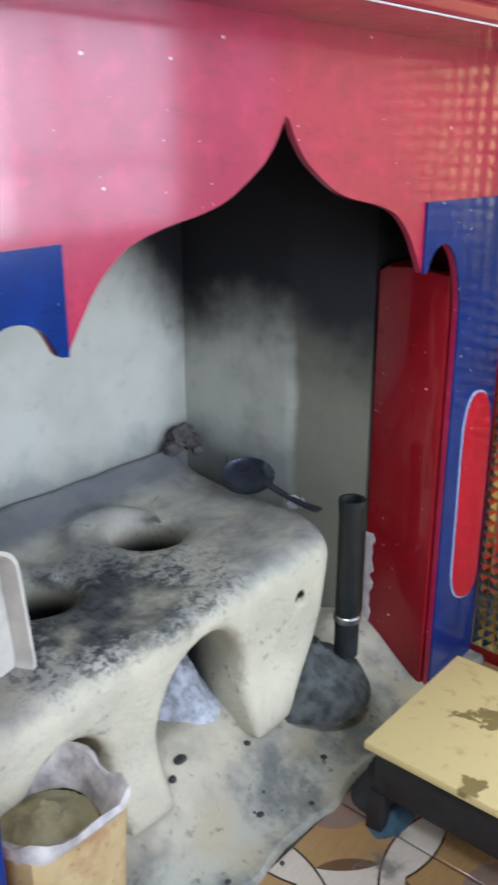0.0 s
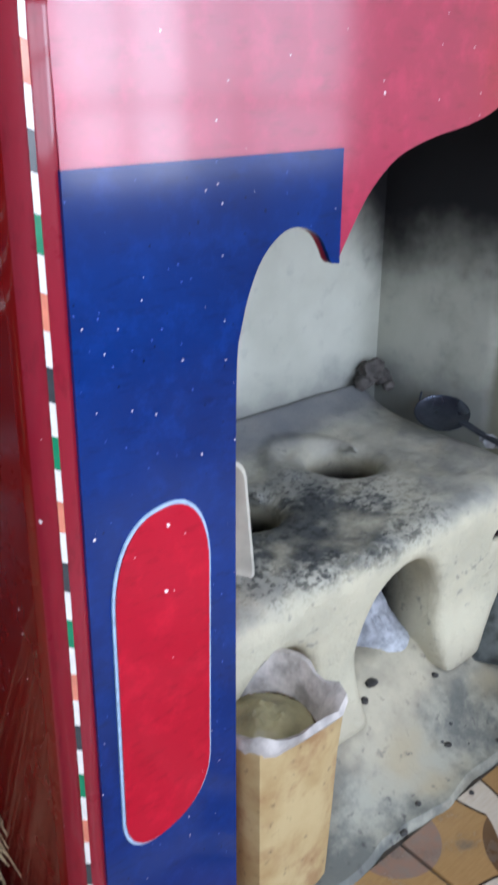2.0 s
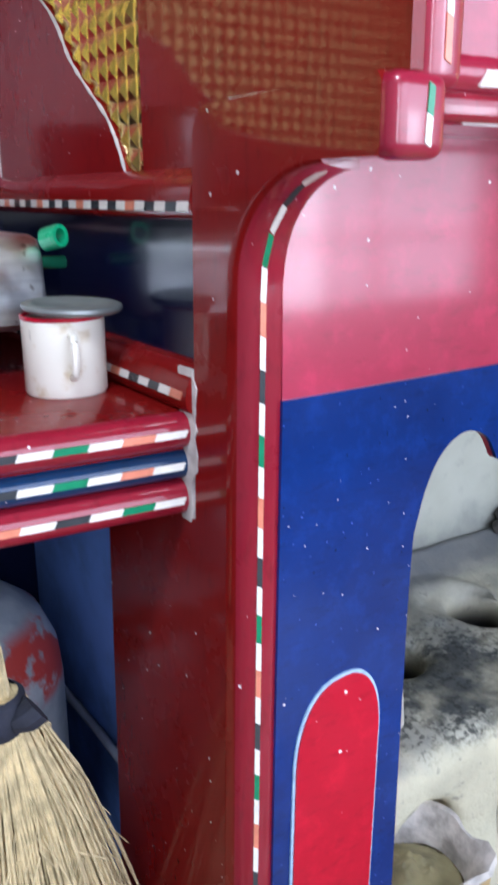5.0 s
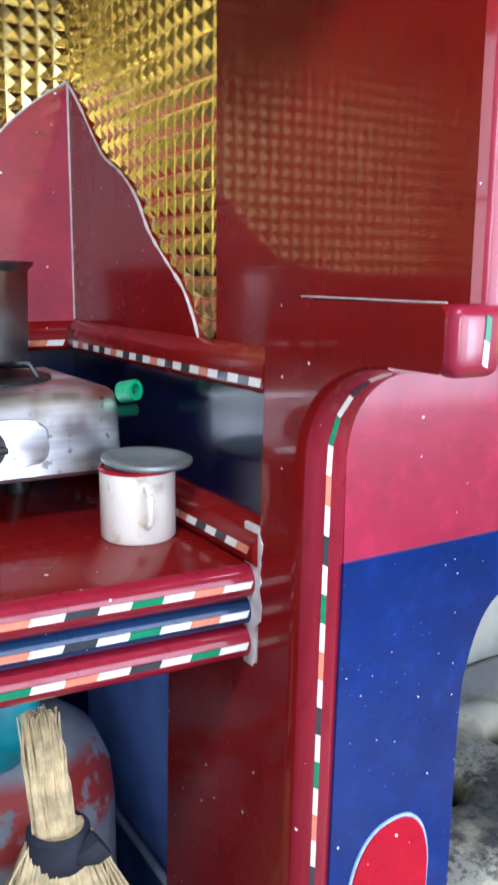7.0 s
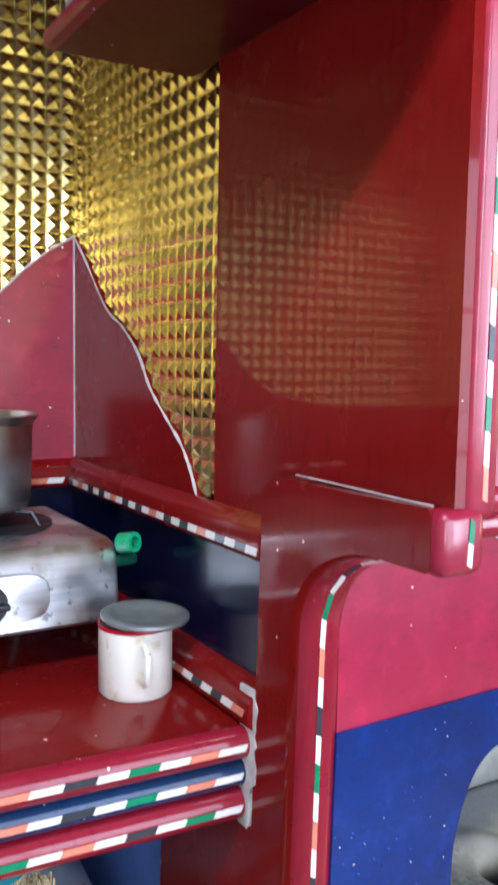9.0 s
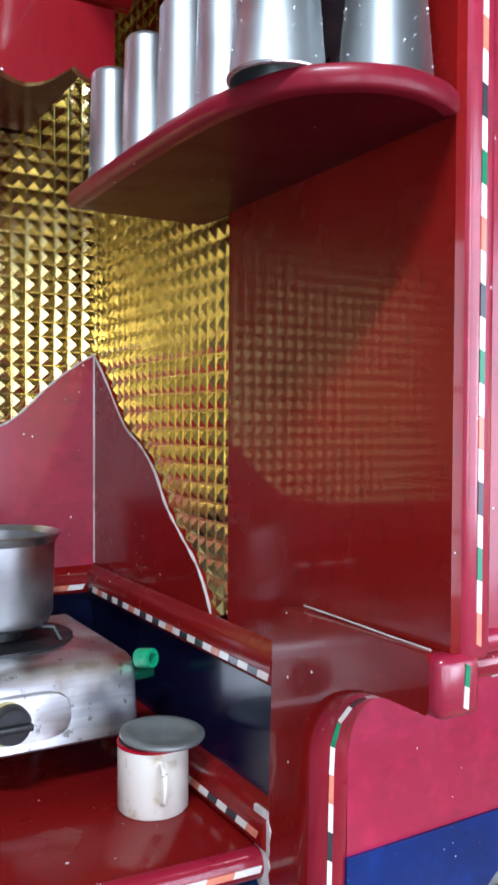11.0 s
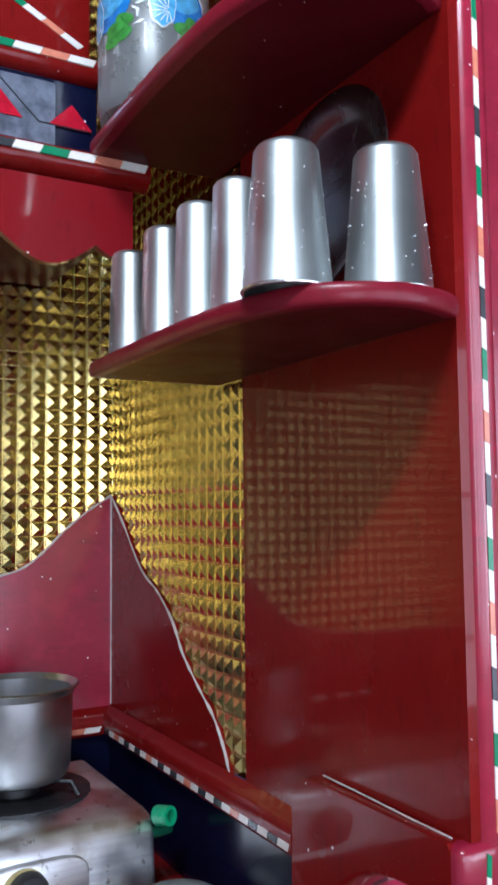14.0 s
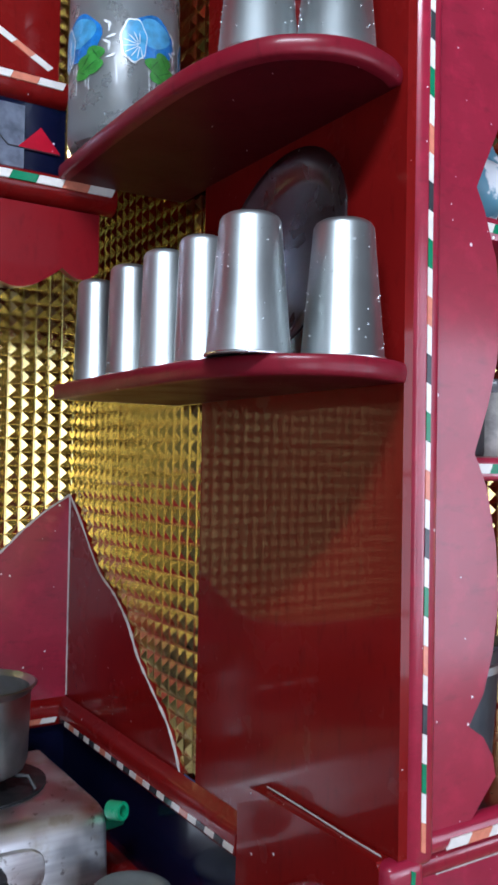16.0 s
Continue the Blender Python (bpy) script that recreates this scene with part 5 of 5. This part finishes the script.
SKYPETAL = plain("light_blue_enamel", (0.10, 0.42, 0.74), 0.25, 0, 0.5, 60)
DARKLEAF = plain("dark_green_enamel", (0.02, 0.13, 0.03), 0.3, 0, 0.4, 90)
for a0 in (-92, -172, -20):
    on_jar("petal", disc(a0 + 8, 0.119, 27, 0.0275, 0.2, 30, 5, 0.05), PETAL, "blue painted petal")
    on_jar("petal", disc(a0 + 10, 0.126, 18, 0.0165, 0.1, 24, 3, 0.08), SKYPETAL, "paler blue painted petal", 0.0009)
    on_jar("petal", disc(a0 - 13, 0.113, 13.5, 0.0255, 0.25, 28, 7, 0.05), MILK, "white outlined petal", 0.0012)
    on_jar("petal", disc(a0 - 12.5, 0.113, 12.2, 0.0235, 0.25, 28, 7, 0.05), SKYPETAL, "light blue painted petal", 0.0015)
    for k in range(9):
        vein(a0 - 7, 0.108, radians(92 + 24 * k), 0.002, 0.0205 - 0.0008 * abs(k - 4) ** 1.3, 0.0006, MILK, "white painted petal vein", 0.0018)
    for da, dh, ra, turn in ((24, 0.084, 13, 0.5), (13, 0.078, 9, -0.5), (-62, 0.090, 11, 0.9), (-52, 0.098, 10, 2.2)):
        on_jar("leaf", disc(a0 + da, dh, ra, 0.0090, turn, 20, 3, 0.10), LEAF, "green painted leaf", 0.0012)
        vein(a0 + da - ra * 0.8 * math.cos(turn), dh - 0.008 * math.sin(turn), turn, 0.0, ra * 0.0016, 0.0007, DARKLEAF, "dark leaf vein", 0.0015)
    for k in range(6):
        vein(a0 - 40 + 2.5 * (k % 3), 0.092 + 0.0075 * k, radians(20 + 65 * (k % 3)), 0.0, 0.012, 0.0016, MILK, "white painted sprig", 0.0009)
    for da, top, foot_ in ((-30, 0.094, 0.060), (3, 0.090, 0.052), (-64, 0.094, 0.062), (20, 0.078, 0.058)):
        on_jar("stem", [(a0 + da - 0.5, top), (a0 + da + 0.5, top), (a0 + da + 1.6, foot_), (a0 + da + 0.8, foot_)], MILK, "white painted stem")

# ---- on the counter: mug with lid, gas stove with saucepan, hose ----
m, n, l, b, pos = mat_base("stained_enamel", 0.3)
base = blend(n, l, remap(n, l, noise_of(n, l, pos, 30, 4), 0.55, 0.72, 0, 0.8), (0.80, 0.76, 0.66), (0.56, 0.44, 0.26))
l.new(blend(n, l, remap(n, l, noise_of(n, l, pos, 55, 4, 0.6, (1, 1, 0.3)), 0.66, 0.72, 0, 0.6), base, (0.25, 0.22, 0.18)), b.inputs["Base Color"])
ENAMEL = m
mug = thing("enamel_mug", "stained white enamel mug covered with a tin lid", "mug", (0.0950, 0.865, 0.8752))
mug.scale = (0.95, 0.95, 0.97)
part("body", lathe([(0, 0), (0.0405, 0), (0.043, 0.003), (0.043, 0.0775), (0.041, 0.0775), (0.041, 0.004), (0, 0.004)], 48), ENAMEL, mug)
part("red_rim", lathe([(0.043, 0.0770), (0.0439, 0.0777), (0.0439, 0.0810), (0.0415, 0.0815), (0.041, 0.0777)], 48), SCARLET, mug, "red enamel rim line")
hp = [(-0.008, -0.042, 0.064), (-0.010, -0.054, 0.062), (-0.011, -0.059, 0.046), (-0.010, -0.054, 0.027), (-0.008, -0.042, 0.022)]
part("handle", tube([tuple(p) for p in spline(hp, 5)], 0.0042, 8), ENAMEL, mug)
lid = part("lid", lathe([(0, 0.0815), (0.036, 0.0818), (0.040, 0.0850), (0.049, 0.0858), (0.0515, 0.0845), (0.0518, 0.0815), (0.050, 0.0790), (0.045, 0.0770), (0, 0.0768)], 48), TIN, mug, "dull tin lid set askew")
lid.location = (0.006, -0.006, 0.0065)
lid.rotation_euler = (radians(2), radians(1.5), 0)

gas = thing("gas_stove", "two-burner steel gas stove with stained front", "gas stove", (-0.115, 1.10, 0.8752))
bm = bmesh.new()
gp = [(-0.135, 0.050), (-0.150, 0.058), (-0.142, 0.130), (-0.130, 0.146), (-0.110, 0.150), (0.125, 0.150), (0.135, 0.140), (0.135, 0.050)]
part("casing", prism(gp, "x", -0.40, 0.228, 0.006), BRUSHED, gas, "brushed steel casing")
for bx in (0.095, -0.23):
    part("drip_tray", prism([(p[0], p[1]) for p in [(bx + 0.10 * math.cos(2 * math.pi * k / 32), 0.02 + 0.095 * math.sin(2 * math.pi * k / 32)) for k in range(32)]], "z", 0.149, 0.154), SOOTED, gas, "burnt black drip tray")
    part("burner", lathe([(0, 0.170), (0.028, 0.170), (0.032, 0.164), (0.032, 0.154), (0, 0.154)], 28, None, (bx, 0.02, 0)), SOOTED, gas)
    for k in range(4):
        a = math.pi / 4 + k * math.pi / 2
        part("pan_support", tube([(bx + 0.095 * math.cos(a), 0.02 + 0.09 * math.sin(a), 0.156), (bx + 0.085 * math.cos(a), 0.02 + 0.08 * math.sin(a), 0.172), (bx + 0.03 * math.cos(a), 0.02 + 0.03 * math.sin(a), 0.172)], 0.0035, 6), SOOTED, gas)
STAIN = plain("greasy_yellow", (0.60, 0.50, 0.22), 0.35, 0.3, 0.5, 50)
for kx in (0.066, -0.23):
    pl = part("control_plate", prism([(kx + 0.062 * math.copysign(abs(math.cos(t)) ** 0.5, math.cos(t)) + 0.012, 0.096 + 0.028 * math.copysign(abs(math.sin(t)) ** 0.6, math.sin(t))) for t in [2 * math.pi * k / 40 for k in range(40)]], "y", -0.1535, -0.138, 0.002), BRUSHED, gas, "pressed oval control plate")
    part("grease", prism([(kx + 0.026 * math.cos(t) - 0.004, 0.096 + 0.026 * math.sin(t)) for t in [2 * math.pi * k / 24 for k in range(24)]], "y", -0.1548, -0.150), STAIN, pl, "yellow grease stain")
    bm = lathe([(0, 0), (0.023, 0), (0.023, 0.010), (0.020, 0.018), (0, 0.018)], 28)
    bmesh.ops.rotate(bm, verts=bm.verts, cent=(0, 0, 0), matrix=Matrix.Rotation(radians(90), 3, "X"))
    bmesh.ops.translate(bm, verts=bm.verts, vec=(kx, -0.154, 0.096))
    kn = part("knob", bm, SOOTED, gas, "round black control knob")
    part("grip", slab(kx - 0.021, kx + 0.021, -0.182, -0.170, 0.092, 0.100, 0.002), SOOTED, kn)
for fx_ in (-0.36, 0.15):
    for fy in (0.02, 0.11):
        part("foot", lathe([(0, 0), (0.014, 0), (0.012, 0.052), (0, 0.052)], 16, None, (fx_, fy, 0)), SOOTED, gas, "black rubber foot")

pot = thing("saucepan", "dull aluminium saucepan standing on the burner", "saucepan", (-0.020, 1.120, 1.0475))
part("body", lathe([(0, 0), (0.066, 0), (0.074, 0.004), (0.079, 0.016), (0.082, 0.112), (0.080, 0.112), (0.077, 0.018), (0.070, 0.006), (0, 0.004)], 56), DULL_STEEL, pot)
part("rim", lathe([(0.0822, 0.111), (0.090, 0.120), (0.0915, 0.122), (0.088, 0.1235), (0.080, 0.116), (0.0798, 0.111)], 56), DULL_STEEL, pot, "flared rolled rim")
pot.scale = (0.92, 0.92, 1.0)

HOSE = plain("green_plastic", (0.02, 0.36, 0.16), 0.3, 0, 0.2, 60)
hose = thing("gas_hose", "green plastic hose end beside the gas stove", "hose", (0.119, 0.955, 0.990))
hose.scale = (0.85, 0.85, 1.0)
bm = lathe([(0.0075, 0), (0.0075, 0.030), (0.012, 0.030), (0.0125, 0.026), (0.0125, 0.0), (0.0075, 0)], 24)
bmesh.ops.rotate(bm, verts=bm.verts, cent=(0, 0, 0), matrix=Matrix.Rotation(radians(80), 3, "X") @ Matrix.Rotation(radians(18), 3, "Y"))
bmesh.ops.translate(bm, verts=bm.verts, vec=(0.0, 0.01, 0.030))
part("socket", bm, HOSE, hose)
part("tube", tube([(-0.014, 0.020, 0.006), (0.006, 0.026, 0.005), (0.030, 0.034, 0.004)], 0.0075, 10), plain("dark_green_plastic", (0.012, 0.11, 0.06), 0.3, 0, 0.3, 60), hose)

# ---- under the counter: gas cylinder, broom, bag, pipe, sack ----
m, n, l, b, pos = mat_base("scuffed_cylinder_paint", 0.5)
sep = n.new("ShaderNodeSeparateXYZ")
l.new(pos, sep.inputs[0])
g = blend(n, l, remap(n, l, noise_of(n, l, pos, 12, 5), 0.35, 0.7), (0.42, 0.45, 0.48), (0.24, 0.27, 0.31))
band = math_node(n, l, "MULTIPLY", remap(n, l, sep.outputs[2], 0.44, 0.46), remap(n, l, sep.outputs[2], 0.53, 0.55, 1, 0))
band = math_node(n, l, "MULTIPLY", band, remap(n, l, noise_of(n, l, pos, 22, 5), 0.42, 0.52))
l.new(blend(n, l, band, g, (0.46, 0.05, 0.04)), b.inputs["Base Color"])
bump(n, l, b, noise_of(n, l, pos, 30, 5), 0.3, 0.004)
CYL = m
cyl = thing("gas_cylinder", "scuffed grey gas cylinder with worn red marking", "gas cylinder", (-0.008, 1.105, 0.0))
part("body", lathe([(0, 0.02), (0.12, 0.02), (0.142, 0.05), (0.150, 0.09), (0.150, 0.44), (0.145, 0.49), (0.126, 0.535), (0.085, 0.568), (0.03, 0.585), (0, 0.587)], 48), CYL, cyl)
part("foot_ring", lathe([(0.112, 0.0), (0.116, 0.0), (0.116, 0.03), (0.112, 0.03), (0.112, 0.0)], 40), CYL, cyl)
part("valve", lathe([(0, 0.585), (0.018, 0.585), (0.018, 0.615), (0.012, 0.62), (0.012, 0.64), (0, 0.64)], 20), DULL_STEEL, cyl)

TEAL = plain("teal_plastic", (0.02, 0.34, 0.40), 0.35, 0, 0.35, 25, 0.4)
bm = bmesh.new()
bmesh.ops.create_icosphere(bm, subdivisions=4, radius=0.07)
for v in bm.verts:
    k = noise.noise(v.co * 22) * 0.28 + noise.noise(v.co * 60) * 0.10
    v.co = Vector((v.co.x * (1 + k) * 1.1, v.co.y * (1 + k), v.co.z * (1 + k) * 1.3))
bag = tagged(part("plastic_bag", bm, TEAL), "crumpled teal plastic bag on the gas cylinder", "bag")
bag.location = (-0.055, 1.00, 0.665)

STRAW = plain("broom_straw", (0.72, 0.58, 0.33), 0.75, 0, 0.45, 60)
broom = thing("straw_broom", "upright straw broom tied with dark cloth", "broom", (-0.030, 0.79, 0.0))
rng = random.Random(4)


def stalks(count, z0, z1, r0, r1, fan, thick, jag=0.0, flat=0.7):
    bm = bmesh.new()
    for i in range(count):
        a, q = rng.uniform(0, 2 * math.pi), math.sqrt(rng.random())
        x0, y0 = r0 * q * math.cos(a), r0 * q * math.sin(a) * flat
        x1, y1 = r1 * q * math.cos(a) + rng.gauss(0, fan), r1 * q * math.sin(a) * flat + rng.gauss(0, fan * 0.6)
        zz = z1 + rng.uniform(-jag, jag)
        pts = []
        for k in range(5):
            t = k / 4
            s = t ** 0.75 if r1 > r0 else t
            pts.append((x0 + (x1 - x0) * s + rng.gauss(0, 0.0025) * t, y0 + (y1 - y0) * s + rng.gauss(0, 0.002) * t, z0 + (zz - z0) * t))
        tube(pts, [thick, thick, thick * 0.9, thick * 0.7, thick * 0.4], 4, bm)
    return bm


part("head", stalks(1500, 0.605, 0.09, 0.030, 0.160, 0.026, 0.0013, 0.07), STRAW, broom, "fanned straw head")
bm = bmesh.new()
for k in range(600):
    a, q, z = rng.uniform(0, 2 * math.pi), rng.uniform(0.75, 1.0), rng.uniform(0.14, 0.57)
    r = (0.030 + 0.14 * ((0.605 - z) / 0.515) ** 0.75) * q
    p = Vector((r * math.cos(a), r * math.sin(a) * 0.75, z))
    step = Vector((rng.gauss(0.0, 0.40) + 0.12 * math.cos(a), rng.gauss(0, 0.3) + 0.1 * math.sin(a), -1)).normalized() * rng.uniform(0.04, 0.10)
    bend = Vector((rng.gauss(0, 0.006), rng.gauss(0, 0.006), 0))
    tube([p, p + step * 0.5 + bend, p + step], [0.0011, 0.0010, 0.0005], 4, bm)
part("stray_straw", bm, STRAW, broom, "loose crossing straws")
bm = stalks(190, 0.575, 0.735, 0.024, 0.015, 0.002, 0.0018, 0.004)
for v in bm.verts:
    v.co.x -= 0.10 * (v.co.z - 0.575)
part("grip", bm, STRAW, broom, "straight bundled stalks")["kind"] = "stuff"
part("core", lathe([(0, 0.10), (0.085, 0.12), (0.075, 0.30), (0.045, 0.48), (0.020, 0.58), (0.008, 0.60), (0, 0.61)], 24), plain("straw_core", (0.30, 0.21, 0.09), 0.9, 0, 0.4, 60), broom)
bm = lathe([(0.027, 0.568), (0.032, 0.573), (0.034, 0.588), (0.032, 0.606), (0.026, 0.610)], 28)
CLOTH = plain("navy_cloth", (0.018, 0.020, 0.035), 0.9, 0, 0.4, 60, 0.5)
part("tie", bm, CLOTH, broom, "dark cloth tie")
bm = tube([(0.012, -0.026, 0.586), (0.024, -0.030, 0.591), (0.034, -0.030, 0.598)], [0.010, 0.015, 0.017], 8)
part("tie_end", bm, CLOTH, broom, "loose end of the cloth tie")

pipe = thing("water_pipe", "thin pale pipe running along the blue wall", "pipe", (0.166, 1.05, 0.337))
part("tube", tube([(0.008, -0.14, 0), (0.008, 0.0, 0.001), (0.008, 0.23, -0.01)], 0.0065, 10), plain("pipe_paint", (0.40, 0.44, 0.55), 0.4, 0, 0.3, 40), pipe)
SACK = plain("brown_sacking", (0.17, 0.10, 0.055), 0.85, 0, 0.5, 30, 0.5)
bm = bmesh.new()
bmesh.ops.create_icosphere(bm, subdivisions=4, radius=0.10)
for v in bm.verts:
    k = noise.noise(v.co * 14 + Vector((3, 1, 0))) * 0.30 + noise.noise(v.co * 40) * 0.08
    v.co = Vector((v.co.x * (1 + k), v.co.y * (1 + k), max(v.co.z * (1 + k) * 0.85, -0.075)))
sack = tagged(part("sack", bm, SACK), "small brown sack slumped beside the pillar", "sack")
sack.location = (0.022, 0.665, 0.076)

# ---- inside the cupboard ----
pail = thing("steel_pail", "dark grey metal pail inside the cupboard", "pail", (0.350, 0.600, 1.1375))
part("body", lathe([(0, 0), (0.058, 0), (0.062, 0.004), (0.072, 0.150), (0.076, 0.154), (0.074, 0.157), (0.069, 0.15), (0.060, 0.006), (0, 0.004)], 40), plain("grey_pail", (0.10, 0.11, 0.12), 0.35, 0.6, 0.3, 30), pail)
part("band", lathe([(0.0705, 0.125), (0.0735, 0.127), (0.0735, 0.135), (0.0715, 0.137), (0.0705, 0.125)], 40), DULL_STEEL, pail)
for x, r, h, mt, lab in ((0.33, 0.030, 0.085, DULL_STEEL, "dull metal canister on the cupboard shelf"), (0.375, 0.028, 0.15, SOOTED, "black bottle on the cupboard shelf"), (0.43, 0.032, 0.09, CREAM, "white canister on the cupboard shelf")):
    c = thing("canister", lab, "canister", (x, 0.590, 1.4982), "canisters")
    part("body", lathe([(0, 0), (r * 0.95, 0), (r, 0.004), (r, h * 0.8), (r * 0.97, h * 0.82), (0, h * 0.82)], 32), mt, c)
    part("cap", lathe([(0, h), (r * 0.9, h), (r * 0.98, h - 0.004), (r * 0.98, h * 0.82), (0, h * 0.82)], 32), DARK_STEEL, c)
bm = bmesh.new()
bmesh.ops.create_icosphere(bm, subdivisions=4, radius=0.06)
for v in bm.verts:
    k = noise.noise(v.co * 25 + Vector((7, 2, 0))) * 0.3 + noise.noise(v.co * 70) * 0.10
    v.co = Vector((v.co.x * (1 + k), v.co.y * (1 + k), max(v.co.z * (1 + k), -0.045)))
m, n, l, b, pos = mat_base("printed_wrapper", 0.4)
l.new(blend(n, l, remap(n, l, noise_of(n, l, pos, 26, 4), 0.48, 0.54), (0.10, 0.26, 0.34), (0.70, 0.74, 0.76)), b.inputs["Base Color"])
pk = tagged(part("plastic_packet", bm, m), "crumpled blue and white packet on the cupboard shelf", "packet")
pk.location = (0.345, 0.575, 1.796)


# ---- floor tiles, printed with circles of wood tones ----
def tile_mat():
    m, n, l, b, pos = mat_base("printed_floor_tile", 0.28)
    sc = n.new("ShaderNodeVectorMath")
    sc.operation = "MULTIPLY"
    sc.inputs[1].default_value = (1 / 0.30, 1 / 0.30, 0)
    l.new(pos, sc.inputs[0])
    fr = n.new("ShaderNodeVectorMath")
    fr.operation = "FRACTION"
    l.new(sc.outputs[0], fr.inputs[0])

    def ring(cx, cy):
        d = n.new("ShaderNodeVectorMath")
        d.operation = "DISTANCE"
        l.new(fr.outputs[0], d.inputs[0])
        d.inputs[1].default_value = (cx, cy, 0)
        return d.outputs["Value"]

    grain = noise_of(n, l, pos, 40, 4, 0.6, (1, 7, 1))
    oak = blend(n, l, grain, (0.40, 0.25, 0.10), (0.26, 0.145, 0.055))
    pale = blend(n, l, grain, (0.62, 0.56, 0.46), (0.46, 0.38, 0.28))
    brown = blend(n, l, noise_of(n, l, pos, 30, 5), (0.16, 0.09, 0.04), (0.09, 0.055, 0.03))
    col = oak
    inner = math_node(n, l, "LESS_THAN", ring(0.5, 0.5), 0.30)
    col = blend(n, l, inner, col, brown)
    for cx, cy in ((0, 0), (1, 1), (0, 1), (1, 0)):
        r = ring(cx, cy)
        arc = math_node(n, l, "MULTIPLY", math_node(n, l, "GREATER_THAN", r, 0.48), math_node(n, l, "LESS_THAN", r, 0.60))
        col = blend(n, l, arc, col, pale)
        edge_ = math_node(n, l, "LESS_THAN", math_node(n, l, "ABSOLUTE", math_node(n, l, "SUBTRACT", r, 0.60), 0), 0.006)
        col = blend(n, l, edge_, col, (0.03, 0.02, 0.012))
        core = math_node(n, l, "LESS_THAN", r, 0.22)
        col = blend(n, l, core, col, blend(n, l, noise_of(n, l, pos, 60, 4), (0.30, 0.14, 0.08), (0.16, 0.17, 0.15)))
    dirt = remap(n, l, noise_of(n, l, pos, 14, 6, 0.65), 0.52, 0.70, 0, 0.75)
    col = blend(n, l, dirt, col, (0.10, 0.09, 0.075))
    l.new(col, b.inputs["Base Color"])
    l.new(remap(n, l, dirt, 0, 0.7, 0.22, 0.6), b.inputs["Roughness"])
    return m


TILE = tile_mat()
bm = slab(-0.148, 0.148, -0.148, 0.148, 0, 0.006, 0.0015, 1)
finish(bm)
tile_me = bpy.data.meshes.new("floor_tile")
bm.to_mesh(tile_me)
bm.free()
tile_me.materials.append(TILE)
for i in range(-5, 8):
    for j in range(-5, 2):
        ob = new("floor_tile", tile_me)
        ob.location = (0.15 + 0.30 * i, 0.15 + 0.30 * j - 0.012, random.uniform(-0.0008, 0.0))
        ob.parent = floor_ob
